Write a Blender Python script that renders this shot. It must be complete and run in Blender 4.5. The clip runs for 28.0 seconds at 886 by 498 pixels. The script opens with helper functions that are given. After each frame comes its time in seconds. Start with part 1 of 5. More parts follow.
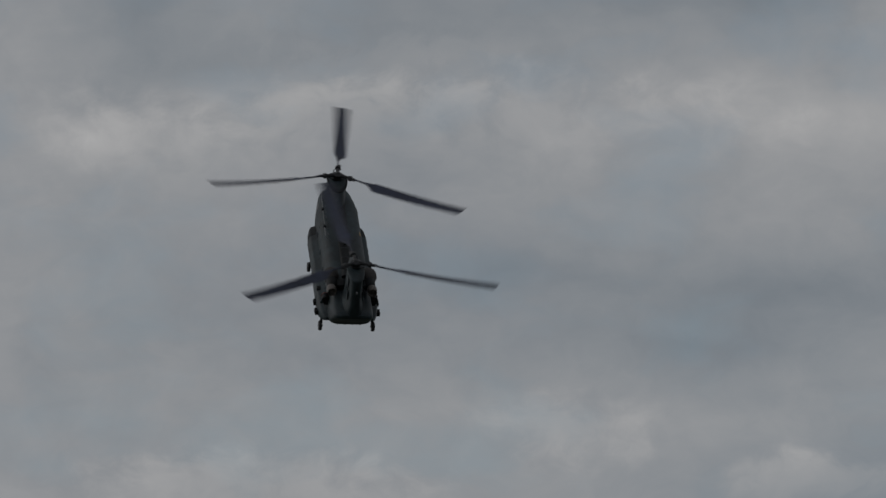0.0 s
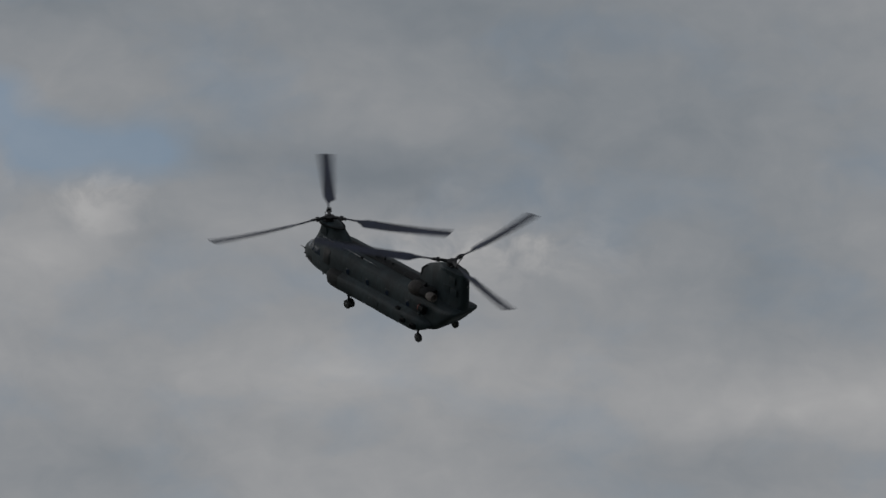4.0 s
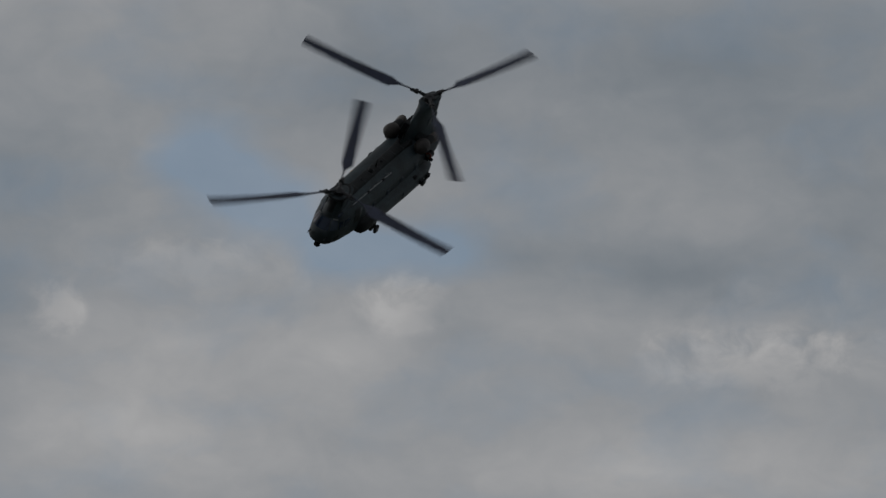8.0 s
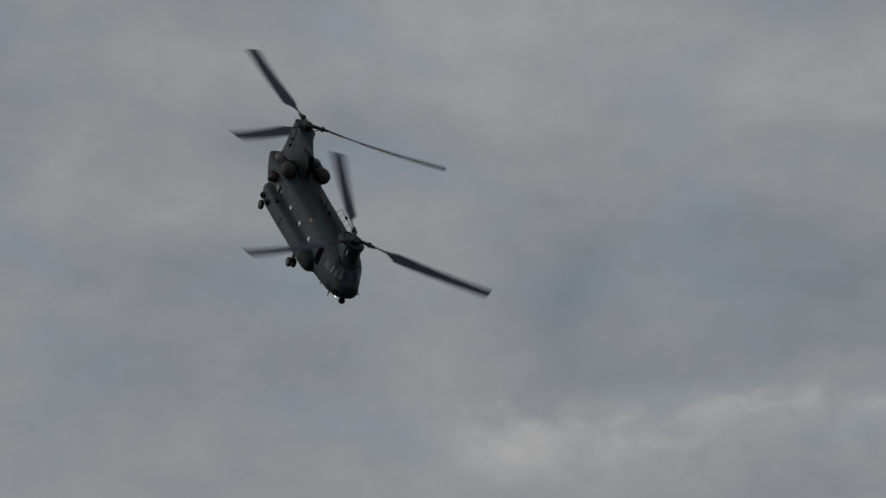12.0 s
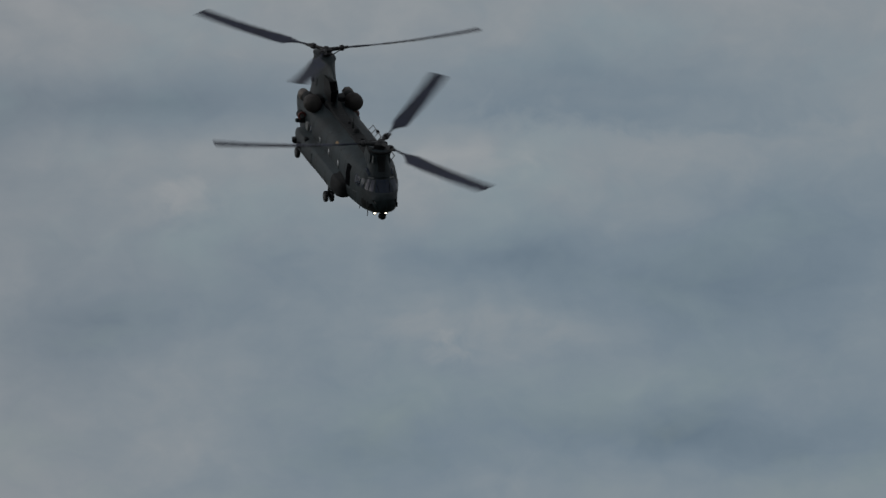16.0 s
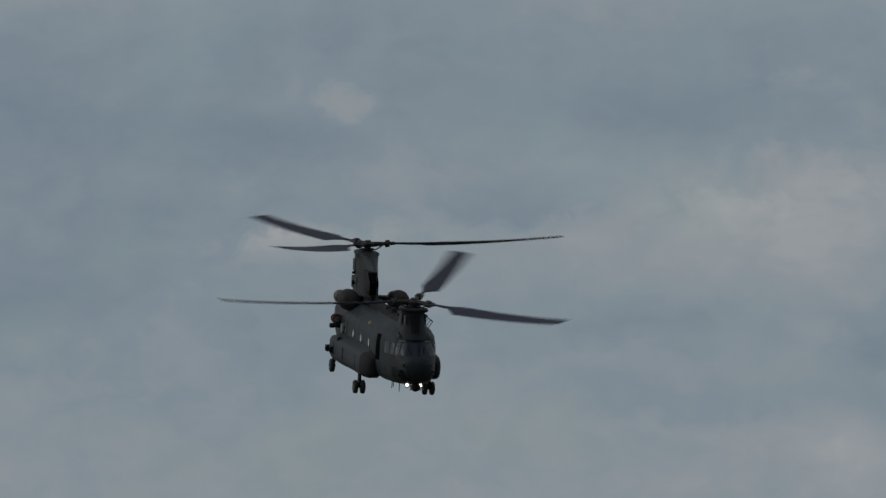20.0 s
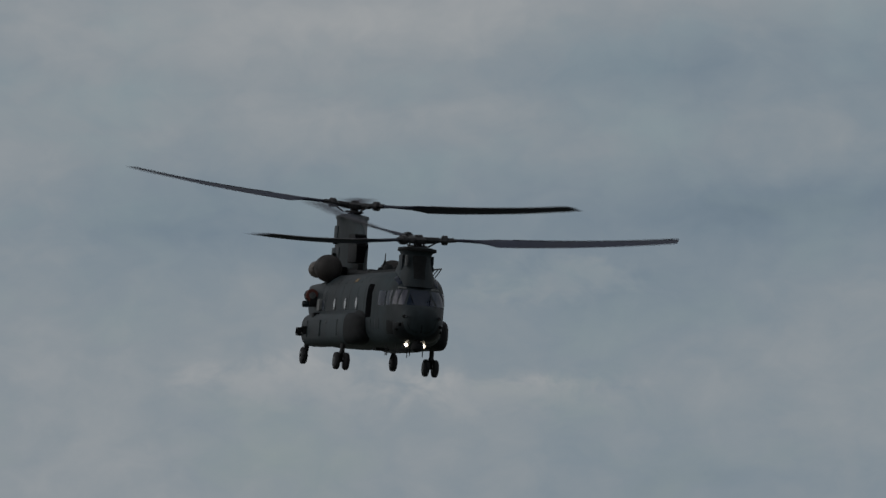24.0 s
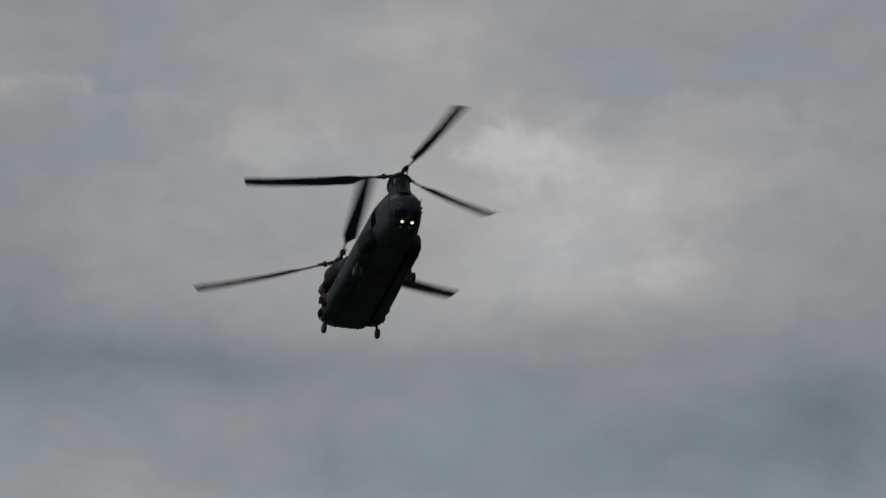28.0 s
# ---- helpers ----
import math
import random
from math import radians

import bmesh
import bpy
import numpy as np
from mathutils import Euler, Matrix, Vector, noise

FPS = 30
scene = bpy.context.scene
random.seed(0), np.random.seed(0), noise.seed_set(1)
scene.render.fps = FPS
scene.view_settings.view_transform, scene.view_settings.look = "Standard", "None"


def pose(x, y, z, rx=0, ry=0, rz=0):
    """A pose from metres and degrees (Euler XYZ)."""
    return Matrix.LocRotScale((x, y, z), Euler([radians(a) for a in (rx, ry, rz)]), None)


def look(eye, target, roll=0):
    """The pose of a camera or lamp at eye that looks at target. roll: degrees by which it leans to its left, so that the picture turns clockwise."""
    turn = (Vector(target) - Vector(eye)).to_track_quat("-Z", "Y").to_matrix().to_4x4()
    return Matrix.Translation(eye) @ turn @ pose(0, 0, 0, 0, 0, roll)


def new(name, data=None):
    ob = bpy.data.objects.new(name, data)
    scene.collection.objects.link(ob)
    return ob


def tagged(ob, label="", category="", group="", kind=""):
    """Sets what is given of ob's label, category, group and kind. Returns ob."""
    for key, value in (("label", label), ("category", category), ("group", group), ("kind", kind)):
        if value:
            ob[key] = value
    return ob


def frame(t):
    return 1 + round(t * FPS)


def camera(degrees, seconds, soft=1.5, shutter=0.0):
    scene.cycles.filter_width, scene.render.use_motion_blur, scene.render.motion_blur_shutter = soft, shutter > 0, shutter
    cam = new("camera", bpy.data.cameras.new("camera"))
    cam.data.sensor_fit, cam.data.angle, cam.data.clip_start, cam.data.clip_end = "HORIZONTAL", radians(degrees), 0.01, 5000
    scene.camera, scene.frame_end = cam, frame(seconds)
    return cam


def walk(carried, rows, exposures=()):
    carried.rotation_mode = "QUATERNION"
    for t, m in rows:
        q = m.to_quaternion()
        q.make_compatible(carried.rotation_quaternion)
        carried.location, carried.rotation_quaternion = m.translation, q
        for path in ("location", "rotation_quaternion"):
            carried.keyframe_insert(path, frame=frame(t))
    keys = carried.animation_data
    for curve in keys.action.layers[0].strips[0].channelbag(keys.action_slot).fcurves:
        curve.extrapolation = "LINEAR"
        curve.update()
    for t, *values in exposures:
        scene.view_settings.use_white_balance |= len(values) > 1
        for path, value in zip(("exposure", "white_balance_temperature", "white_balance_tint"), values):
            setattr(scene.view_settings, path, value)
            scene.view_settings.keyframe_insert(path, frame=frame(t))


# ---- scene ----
# Long-lens film of a tandem-rotor transport helicopter flying a display before a clouded sky.
cam = camera(5.0, 28.0, soft=1.45, shutter=0.12)

# seconds, yaw, pitch of the camera, which stands on the ground at eye height and pans
CAM_ROWS = (
    (0.00, 0.000, 8.607),
    (0.25, 0.033, 8.923),
    (0.50, 0.065, 9.245),
    (0.75, 0.094, 9.576),
    (1.00, 0.129, 9.899),
    (1.25, 0.174, 10.200),
    (1.50, 0.226, 10.489),
    (1.75, 0.282, 10.779),
    (2.00, 0.355, 11.064),
    (2.25, 0.463, 11.339),
    (2.50, 0.614, 11.606),
    (2.75, 0.806, 11.869),
    (3.00, 1.001, 12.130),
    (3.25, 1.163, 12.388),
    (3.50, 1.308, 12.640),
    (3.75, 1.457, 12.880),
    (4.00, 1.586, 13.096),
    (4.25, 1.674, 13.280),
    (4.50, 1.748, 13.435),
    (4.75, 1.839, 13.568),
    (5.00, 1.951, 13.683),
    (5.25, 2.076, 13.781),
    (5.50, 2.209, 13.865),
    (5.75, 2.344, 13.936),
    (6.00, 2.475, 13.995),
    (6.25, 2.596, 14.046),
    (6.50, 2.701, 14.089),
    (6.75, 2.788, 14.117),
    (7.00, 2.869, 14.089),
    (7.25, 2.958, 13.973),
    (7.50, 3.063, 13.830),
    (7.75, 3.184, 13.725),
    (8.00, 3.308, 13.658),
    (8.25, 3.422, 13.614),
    (8.50, 3.534, 13.572),
    (8.75, 3.656, 13.507),
    (9.00, 3.780, 13.384),
    (9.25, 3.893, 13.178),
    (9.50, 3.974, 12.914),
    (9.75, 4.002, 12.632),
    (10.00, 3.964, 12.369),
    (10.25, 3.856, 12.157),
    (10.50, 3.705, 11.983),
    (10.75, 3.542, 11.779),
    (11.00, 3.366, 11.551),
    (11.25, 3.171, 11.294),
    (11.50, 2.946, 11.007),
    (11.75, 2.687, 10.694),
    (12.00, 2.397, 10.364),
    (12.25, 2.085, 10.021),
    (12.50, 1.751, 9.671),
    (12.75, 1.396, 9.316),
    (13.00, 1.017, 8.958),
    (13.25, 0.615, 8.597),
    (13.50, 0.188, 8.233),
    (13.75, -0.267, 7.866),
    (14.00, -0.749, 7.496),
    (14.25, -1.260, 7.124),
    (14.50, -1.803, 6.750),
    (14.75, -2.370, 6.375),
    (15.00, -2.933, 6.013),
    (15.25, -3.455, 5.692),
    (15.50, -3.903, 5.375),
    (15.75, -4.254, 5.053),
    (16.00, -4.536, 4.759),
    (16.25, -4.783, 4.533),
    (16.50, -5.027, 4.389),
    (16.75, -5.294, 4.327),
    (17.00, -5.599, 4.306),
    (17.25, -5.943, 4.286),
    (17.50, -6.303, 4.262),
    (17.75, -6.654, 4.235),
    (18.00, -6.991, 4.198),
    (18.25, -7.317, 4.142),
    (18.50, -7.637, 4.054),
    (18.75, -7.958, 3.939),
    (19.00, -8.293, 3.863),
    (19.25, -8.646, 3.880),
    (19.50, -8.997, 3.943),
    (19.75, -9.323, 3.991),
    (20.00, -9.627, 4.016),
    (20.25, -9.911, 4.024),
    (20.50, -10.150, 4.035),
    (20.75, -10.352, 4.061),
    (21.00, -10.661, 4.073),
    (21.25, -11.199, 4.045),
    (21.50, -11.856, 4.000),
    (21.75, -12.494, 3.971),
    (22.00, -13.096, 3.959),
    (22.25, -13.676, 3.963),
    (22.50, -14.246, 3.977),
    (22.75, -14.820, 3.998),
    (23.00, -15.412, 4.022),
    (23.25, -16.035, 4.045),
    (23.50, -16.702, 4.064),
    (23.75, -17.407, 4.077),
    (24.00, -18.059, 4.096),
    (24.25, -18.582, 4.130),
    (24.50, -19.028, 4.175),
    (24.75, -19.469, 4.233),
    (25.00, -19.916, 4.332),
    (25.25, -20.370, 4.510),
    (25.50, -20.850, 4.810),
    (25.75, -21.381, 5.235),
    (26.00, -21.981, 5.608),
    (26.25, -22.645, 5.792),
    (26.50, -23.273, 5.959),
    (26.75, -23.778, 6.301),
    (27.00, -24.210, 6.757),
    (27.25, -24.637, 7.227),
    (27.50, -25.069, 7.701),
    (27.75, -25.505, 8.191),
    (28.00, -25.942, 8.690),
)
walk(cam, [(t, pose(0, 0, 1.7, 90 + pitch, 0, yaw)) for t, yaw, pitch in CAM_ROWS],
     exposures=[(0, 0.0), (28, 0.0)])

# ---------------------------------------------------------------- world, sun
world = bpy.data.worlds.new("sky")
scene.world = world
world.use_nodes = True
WT = world.node_tree
WT.nodes.clear()


def wn(kind, **settings):
    n = WT.nodes.new(kind)
    for key, value in settings.items():
        if key == "op":
            n.operation = value
        elif key == "ins":
            for slot, v in value.items():
                n.inputs[slot].default_value = v
    return n


def wl(a, b):
    WT.links.new(a, b)


def wmath(op, a, b=None, c=None):
    n = wn("ShaderNodeMath", op=op)
    for slot, v in enumerate((a, b, c)):
        if v is None:
            continue
        if isinstance(v, (int, float)):
            n.inputs[slot].default_value = v
        else:
            wl(v, n.inputs[slot])
    return n.outputs[0]


def sky_coordinates():
    """Bearing to the right of north and height over the horizon, in degrees, as x and y of a vector."""
    co = wn("ShaderNodeTexCoord")
    sep = wn("ShaderNodeSeparateXYZ")
    wl(co.outputs["Generated"], sep.inputs[0])
    az = wmath("MULTIPLY", wmath("ARCTAN2", sep.outputs[0], sep.outputs[1]), 57.29578)
    el = wmath("MULTIPLY", wmath("ARCSINE", sep.outputs[2]), 57.29578)
    both = wn("ShaderNodeCombineXYZ")
    wl(az, both.inputs[0])
    wl(el, both.inputs[1])
    return both.outputs[0]


def wnoise(vec, sx, sy, shift, detail, rough, distortion=0.0):
    m = wn("ShaderNodeMapping")
    wl(vec, m.inputs["Vector"])
    m.inputs["Scale"].default_value = (sx, sy, 1)
    m.inputs["Location"].default_value = (shift, shift * 0.37, 0)
    n = wn("ShaderNodeTexNoise", ins={"Scale": 1.0, "Detail": detail, "Roughness": rough, "Distortion": distortion})
    n.noise_dimensions = "2D"
    wl(m.outputs[0], n.inputs["Vector"])
    return n


def warped(vec, scale, amount):
    n = wnoise(vec, scale, scale * 1.6, 5.3, 3.0, 0.55)
    centre = wn("ShaderNodeVectorMath", op="SUBTRACT")
    wl(n.outputs["Color"], centre.inputs[0])
    centre.inputs[1].default_value = (0.5, 0.5, 0.5)
    grow = wn("ShaderNodeVectorMath", op="MULTIPLY")
    wl(centre.outputs[0], grow.inputs[0])
    grow.inputs[1].default_value = (amount, amount * 0.5, 0)
    out = wn("ShaderNodeVectorMath", op="ADD")
    wl(vec, out.inputs[0])
    wl(grow.outputs[0], out.inputs[1])
    return out.outputs[0]


def banks(vec, rows, start):
    """Cloud banks and gaps: bearing, height, half width, half height (degrees) and thickness, summed up."""
    total = start
    for az, el, half_w, half_h, thick in rows:
        m = wn("ShaderNodeMapping")
        wl(vec, m.inputs["Vector"])
        m.inputs["Scale"].default_value = (1 / half_w, 1 / half_h, 1)
        m.inputs["Location"].default_value = (-az / half_w, -el / half_h, 0)
        g = wn("ShaderNodeTexGradient")
        g.gradient_type = "QUADRATIC_SPHERE"
        wl(m.outputs[0], g.inputs[0])
        total = wmath("MULTIPLY_ADD", g.outputs["Fac"], thick, total)
    return total


def heaps(vec, ragged, rows, start):
    """Clouds with a ragged edge; fade 1: thickest along the top, -1: along the bottom, 0: all through."""
    total = start
    for az, el, half_w, half_h, thick, fade in rows:
        m = wn("ShaderNodeMapping")
        wl(vec, m.inputs["Vector"])
        m.inputs["Scale"].default_value = (1 / half_w, 1 / half_h, 1)
        m.inputs["Location"].default_value = (-az / half_w, -el / half_h, 0)
        g = wn("ShaderNodeTexGradient")
        g.gradient_type = "SPHERICAL"
        wl(m.outputs[0], g.inputs[0])
        near = wmath("MINIMUM", wmath("MULTIPLY", g.outputs["Fac"], 3.5), 1.0)
        torn = wmath("MULTIPLY_ADD", ragged, near, g.outputs["Fac"])
        edge = wn("ShaderNodeMapRange")
        edge.interpolation_type = "SMOOTHSTEP"
        edge.inputs["From Min"].default_value, edge.inputs["From Max"].default_value = 0.0, 0.85
        wl(torn, edge.inputs["Value"])
        amount = edge.outputs[0]
        if fade:
            sep = wn("ShaderNodeSeparateXYZ")
            wl(m.outputs[0], sep.inputs[0])
            lean = wmath("MAXIMUM", wmath("MINIMUM", wmath("MULTIPLY_ADD", sep.outputs[1], 0.62 * fade, 0.55), 1.0), 0.0)
            amount = wmath("MULTIPLY", amount, lean)
        total = wmath("MULTIPLY_ADD", amount, thick, total)
    return total


SUN_EL, SUN_AZ, SUN_POWER = 26, -85, 0.58
SKY_STRENGTH, CLEAR_GAIN = 1.0, 0.088
# unevenness of the overcast in stops
SHEET_GAIN, PUFF_GAIN, WISP_GAIN = 0.20, 0.42, 0.26
# overcast at -0.9 to 0.9 stops about its mean: grey, and bluer low down towards the east
GREY_RAMP = ((0.000, (0.131, 0.150, 0.170)), (0.167, (0.161, 0.185, 0.209)), (0.306, (0.198, 0.218, 0.240)), (0.417, (0.235, 0.250, 0.268)), (0.500, (0.266, 0.276, 0.290)), (0.583, (0.300, 0.306, 0.316)), (0.694, (0.349, 0.350, 0.355)), (0.833, (0.417, 0.417, 0.417)), (1.000, (0.513, 0.513, 0.513)))
BLUE_RAMP = ((0.000, (0.113, 0.153, 0.191)), (0.167, (0.139, 0.188, 0.236)), (0.306, (0.173, 0.223, 0.270)), (0.417, (0.210, 0.255, 0.293)), (0.500, (0.245, 0.280, 0.308)), (0.583, (0.284, 0.309, 0.329)), (0.694, (0.339, 0.353, 0.363)), (0.833, (0.410, 0.418, 0.426)), (1.000, (0.504, 0.515, 0.525)))
# cloud banks: bearing, height, half width, half height in degrees, stops
CLOUDS_A = (
    (-6.27, 13.38, 0.98, 0.60, -0.35),
    (-6.20, 12.81, 0.82, 0.43, -0.07),
    (-6.14, 13.16, 0.80, 0.94, -0.31),
    (-5.88, 14.03, 1.80, 1.35, -0.35),
    (-5.54, 11.98, 1.30, 0.39, 0.16),
    (-5.22, 12.72, 1.31, 0.52, 0.09),
    (-5.16, 11.22, 0.80, 1.35, -0.37),
    (-5.05, 12.63, 1.63, 0.65, 0.35),
    (-4.88, 13.12, 1.80, 0.47, 0.22),
    (-4.68, 10.81, 0.39, 0.38, 0.11),
    (-3.98, 9.71, 2.60, 1.35, -0.27),
    (-3.97, 10.27, 1.62, 0.38, -0.22),
    (-3.92, 13.02, 0.80, 0.47, 0.24),
    (-3.68, 14.69, 1.80, 0.94, -0.51),
    (-3.67, 11.85, 1.80, 0.47, -0.28),
    (-3.59, 11.99, 0.39, 0.38, -0.10),
    (-3.17, 11.00, 1.80, 0.47, -0.36),
    (-3.17, 12.58, 1.63, 0.65, 0.07),
)
CLOUDS_B = (
    (-3.12, 9.73, 0.81, 0.38, -0.20),
    (-2.82, 13.66, 1.80, 0.47, -0.34),
    (-2.47, 11.49, 1.20, 0.94, 0.15),
    (-2.27, 7.93, 0.58, 0.38, -0.14),
    (-2.11, 13.53, 0.98, 0.39, -0.26),
    (-2.10, 12.40, 1.63, 0.52, 0.39),
    (-2.05, 9.24, 0.97, 0.38, 0.26),
    (-1.99, 9.53, 0.58, 0.38, -0.19),
    (-1.94, 14.68, 1.98, 0.86, -0.43),
    (-1.78, 13.51, 0.98, 0.39, -0.28),
    (-1.70, 10.10, 0.80, 1.35, -0.44),
    (-1.59, 14.31, 3.62, 0.65, -0.10),
    (-1.46, 12.54, 1.63, 0.52, 0.03),
    (-1.19, 7.90, 2.60, 1.35, -0.06),
    (-1.03, 14.95, 2.60, 0.94, -0.23),
    (-0.95, 13.76, 1.80, 1.35, -0.32),
    (-0.88, 12.46, 1.63, 0.52, 0.10),
    (-0.82, 8.32, 2.60, 0.68, -0.26),
)
CLOUDS_C = (
    (-0.72, 10.49, 1.62, 0.52, -0.28),
    (-0.63, 11.35, 2.93, 0.52, 0.15),
    (-0.59, 7.97, 1.29, 0.38, -0.14),
    (-0.31, 9.13, 1.20, 0.94, -0.25),
    (-0.30, 10.17, 1.62, 0.56, -0.35),
    (-0.06, 13.80, 1.64, 0.56, -0.25),
    (0.00, 9.97, 3.56, 0.47, -0.07),
    (0.10, 11.88, 1.63, 0.52, -0.30),
    (0.23, 12.92, 1.20, 1.35, -0.22),
    (0.37, 8.48, 1.61, 0.43, -0.36),
    (0.47, 12.18, 2.60, 0.47, 0.34),
    (0.54, 9.66, 0.39, 0.38, -0.15),
    (0.63, 14.34, 2.60, 1.35, -0.21),
    (0.66, 5.50, 1.80, 1.35, -0.25),
    (0.86, 10.36, 1.80, 1.35, -0.30),
    (1.08, 7.30, 0.32, 0.38, -0.12),
    (1.22, 6.49, 1.12, 0.38, 0.08),
    (1.38, 6.94, 1.28, 0.38, -0.17),
)
CLOUDS_D = (
    (1.44, 8.05, 2.60, 0.47, -0.40),
    (1.49, 12.34, 1.31, 0.56, 0.36),
    (1.51, 9.40, 1.13, 0.47, 0.10),
    (1.64, 5.35, 1.80, 0.94, -0.37),
    (1.65, 11.53, 1.80, 1.35, 0.27),
    (1.80, 10.17, 1.62, 0.56, -0.57),
    (1.99, 8.38, 1.93, 0.47, -0.51),
    (2.15, 9.36, 2.60, 0.47, 0.28),
    (2.25, 9.59, 0.39, 0.38, -0.13),
    (2.33, 4.17, 1.20, 1.35, -0.36),
    (2.67, 4.35, 1.12, 0.39, -0.22),
    (2.79, 7.19, 2.60, 0.94, -0.35),
    (2.93, 5.60, 4.17, 0.39, -0.35),
    (2.98, 5.59, 1.60, 0.38, -0.20),
    (3.57, 4.62, 1.80, 0.94, -0.30),
    (4.14, 3.67, 2.60, 1.35, -0.40),
    (4.59, 7.29, 1.93, 0.52, -0.26),
    (4.75, 6.91, 1.12, 0.39, -0.13),
)
CLOUDS_E = (
    (4.90, 4.71, 1.28, 0.39, -0.45),
    (5.08, 7.28, 0.80, 1.35, -0.26),
    (5.40, 5.76, 2.60, 0.47, -0.27),
    (5.60, 5.28, 1.28, 0.38, 0.11),
    (5.87, 3.68, 1.60, 0.38, -0.26),
    (5.87, 4.06, 1.60, 0.38, 0.09),
    (5.90, 4.07, 1.80, 0.94, -0.27),
    (6.08, 4.55, 2.24, 0.65, -0.34),
    (6.08, 3.69, 1.92, 0.38, -0.21),
    (6.19, 4.47, 1.60, 0.43, -0.10),
    (6.45, 4.98, 2.60, 0.94, -0.33),
    (6.63, 3.61, 1.80, 1.35, -0.14),
    (7.36, 4.69, 1.80, 0.94, -0.19),
    (7.56, 3.85, 2.60, 1.35, -0.23),
    (8.08, 4.24, 1.28, 0.38, -0.16),
    (8.32, 3.21, 1.80, 0.94, -0.12),
    (8.40, 4.69, 1.28, 0.38, -0.13),
    (8.80, 3.37, 0.96, 0.38, -0.13),
)
CLOUDS_F = (
    (9.04, 4.56, 1.80, 1.35, -0.18),
    (9.09, 5.17, 2.60, 0.94, -0.28),
    (9.95, 3.39, 2.60, 1.35, -0.09),
    (10.63, 3.30, 1.60, 0.38, -0.12),
    (10.80, 3.60, 2.24, 0.38, -0.27),
    (11.08, 4.74, 2.60, 0.68, -0.21),
    (11.61, 5.13, 2.60, 0.94, -0.22),
    (11.71, 4.22, 1.80, 0.68, 0.20),
    (11.85, 2.90, 0.48, 0.38, 0.23),
    (12.07, 3.46, 0.48, 0.38, -0.11),
    (12.12, 3.43, 0.80, 1.35, -0.26),
    (12.23, 2.79, 0.64, 0.38, 0.23),
    (12.96, 2.71, 1.20, 0.68, 0.20),
    (13.03, 4.99, 1.60, 0.38, -0.18),
    (13.82, 2.69, 0.96, 0.38, 0.06),
    (13.82, 4.73, 1.80, 0.94, -0.30),
    (16.35, 5.31, 1.60, 0.38, 0.11),
    (16.75, 4.18, 2.60, 0.68, -0.36),
)
CLOUDS_G = (
    (17.15, 4.48, 2.24, 0.38, -0.14),
    (17.42, 5.39, 2.60, 0.47, 0.22),
    (19.13, 3.93, 2.60, 1.35, -0.28),
    (19.40, 5.11, 2.60, 0.47, -0.34),
    (19.62, 2.82, 2.60, 0.47, -0.16),
    (19.71, 4.29, 1.60, 0.39, -0.25),
    (20.27, 5.83, 1.28, 0.38, 0.25),
    (20.33, 5.82, 2.60, 0.47, 0.37),
    (20.43, 4.37, 1.60, 0.38, -0.12),
    (20.73, 4.45, 2.60, 0.94, -0.20),
    (20.75, 6.82, 2.25, 0.38, 0.24),
    (21.23, 5.23, 1.60, 0.38, -0.18),
    (22.06, 5.33, 1.80, 1.35, 0.27),
    (22.17, 7.81, 0.39, 0.38, -0.18),
    (22.29, 7.36, 2.60, 0.68, 0.38),
    (22.59, 6.67, 2.60, 0.47, 0.22),
    (23.51, 8.30, 0.80, 1.35, -0.32),
    (23.54, 5.16, 0.32, 0.52, -0.11),
)
CLOUDS_H = (
    (23.64, 6.44, 1.28, 0.38, -0.17),
    (23.88, 6.67, 1.20, 1.35, -0.19),
    (23.94, 5.77, 1.28, 0.38, -0.09),
    (24.04, 5.27, 1.80, 0.47, 0.22),
    (24.21, 8.07, 3.54, 0.38, -0.44),
    (24.26, 6.66, 0.48, 0.38, 0.07),
    (24.50, 6.99, 2.60, 0.94, 0.32),
    (24.58, 7.40, 0.64, 0.38, -0.15),
    (24.71, 7.99, 1.61, 0.47, -0.19),
    (25.31, 7.42, 0.80, 0.94, -0.32),
    (25.39, 6.47, 1.12, 0.38, -0.09),
    (25.44, 9.15, 2.60, 1.35, 0.49),
    (25.58, 9.90, 2.60, 0.68, 0.16),
    (25.67, 9.91, 0.97, 0.43, 0.17),
    (25.71, 6.82, 1.12, 0.38, 0.17),
    (25.97, 7.36, 0.80, 0.38, -0.10),
    (26.03, 5.63, 2.60, 0.94, -0.32),
    (26.24, 8.42, 2.60, 0.47, 0.34),
)
CLOUDS_I = (
    (26.48, 8.76, 0.97, 0.52, 0.40),
    (26.64, 7.93, 0.97, 0.38, -0.12),
    (26.96, 8.56, 1.29, 0.38, 0.35),
    (27.06, 9.00, 1.80, 0.94, 0.54),
    (27.39, 7.56, 2.60, 0.94, -0.42),
    (28.09, 7.76, 0.80, 0.47, -0.30),
    (28.22, 7.95, 1.20, 0.68, -0.30),
    (28.29, 7.49, 0.80, 0.68, -0.35),
)
# overcast added out of view to shape the light: brighter sunward, darker away
UNSEEN_LIGHT_BANKS = (
    (-85.0, 26.0, 62.0, 40.0, 0.60),
    (180.0, 22.0, 95.0, 60.0, -0.40),
    (-180.0, 22.0, 95.0, 60.0, -0.40),
)
CLOUD_BANKS = (CLOUDS_A, CLOUDS_B, CLOUDS_C, CLOUDS_D, CLOUDS_E, CLOUDS_F, CLOUDS_G, CLOUDS_H, CLOUDS_I, UNSEEN_LIGHT_BANKS)
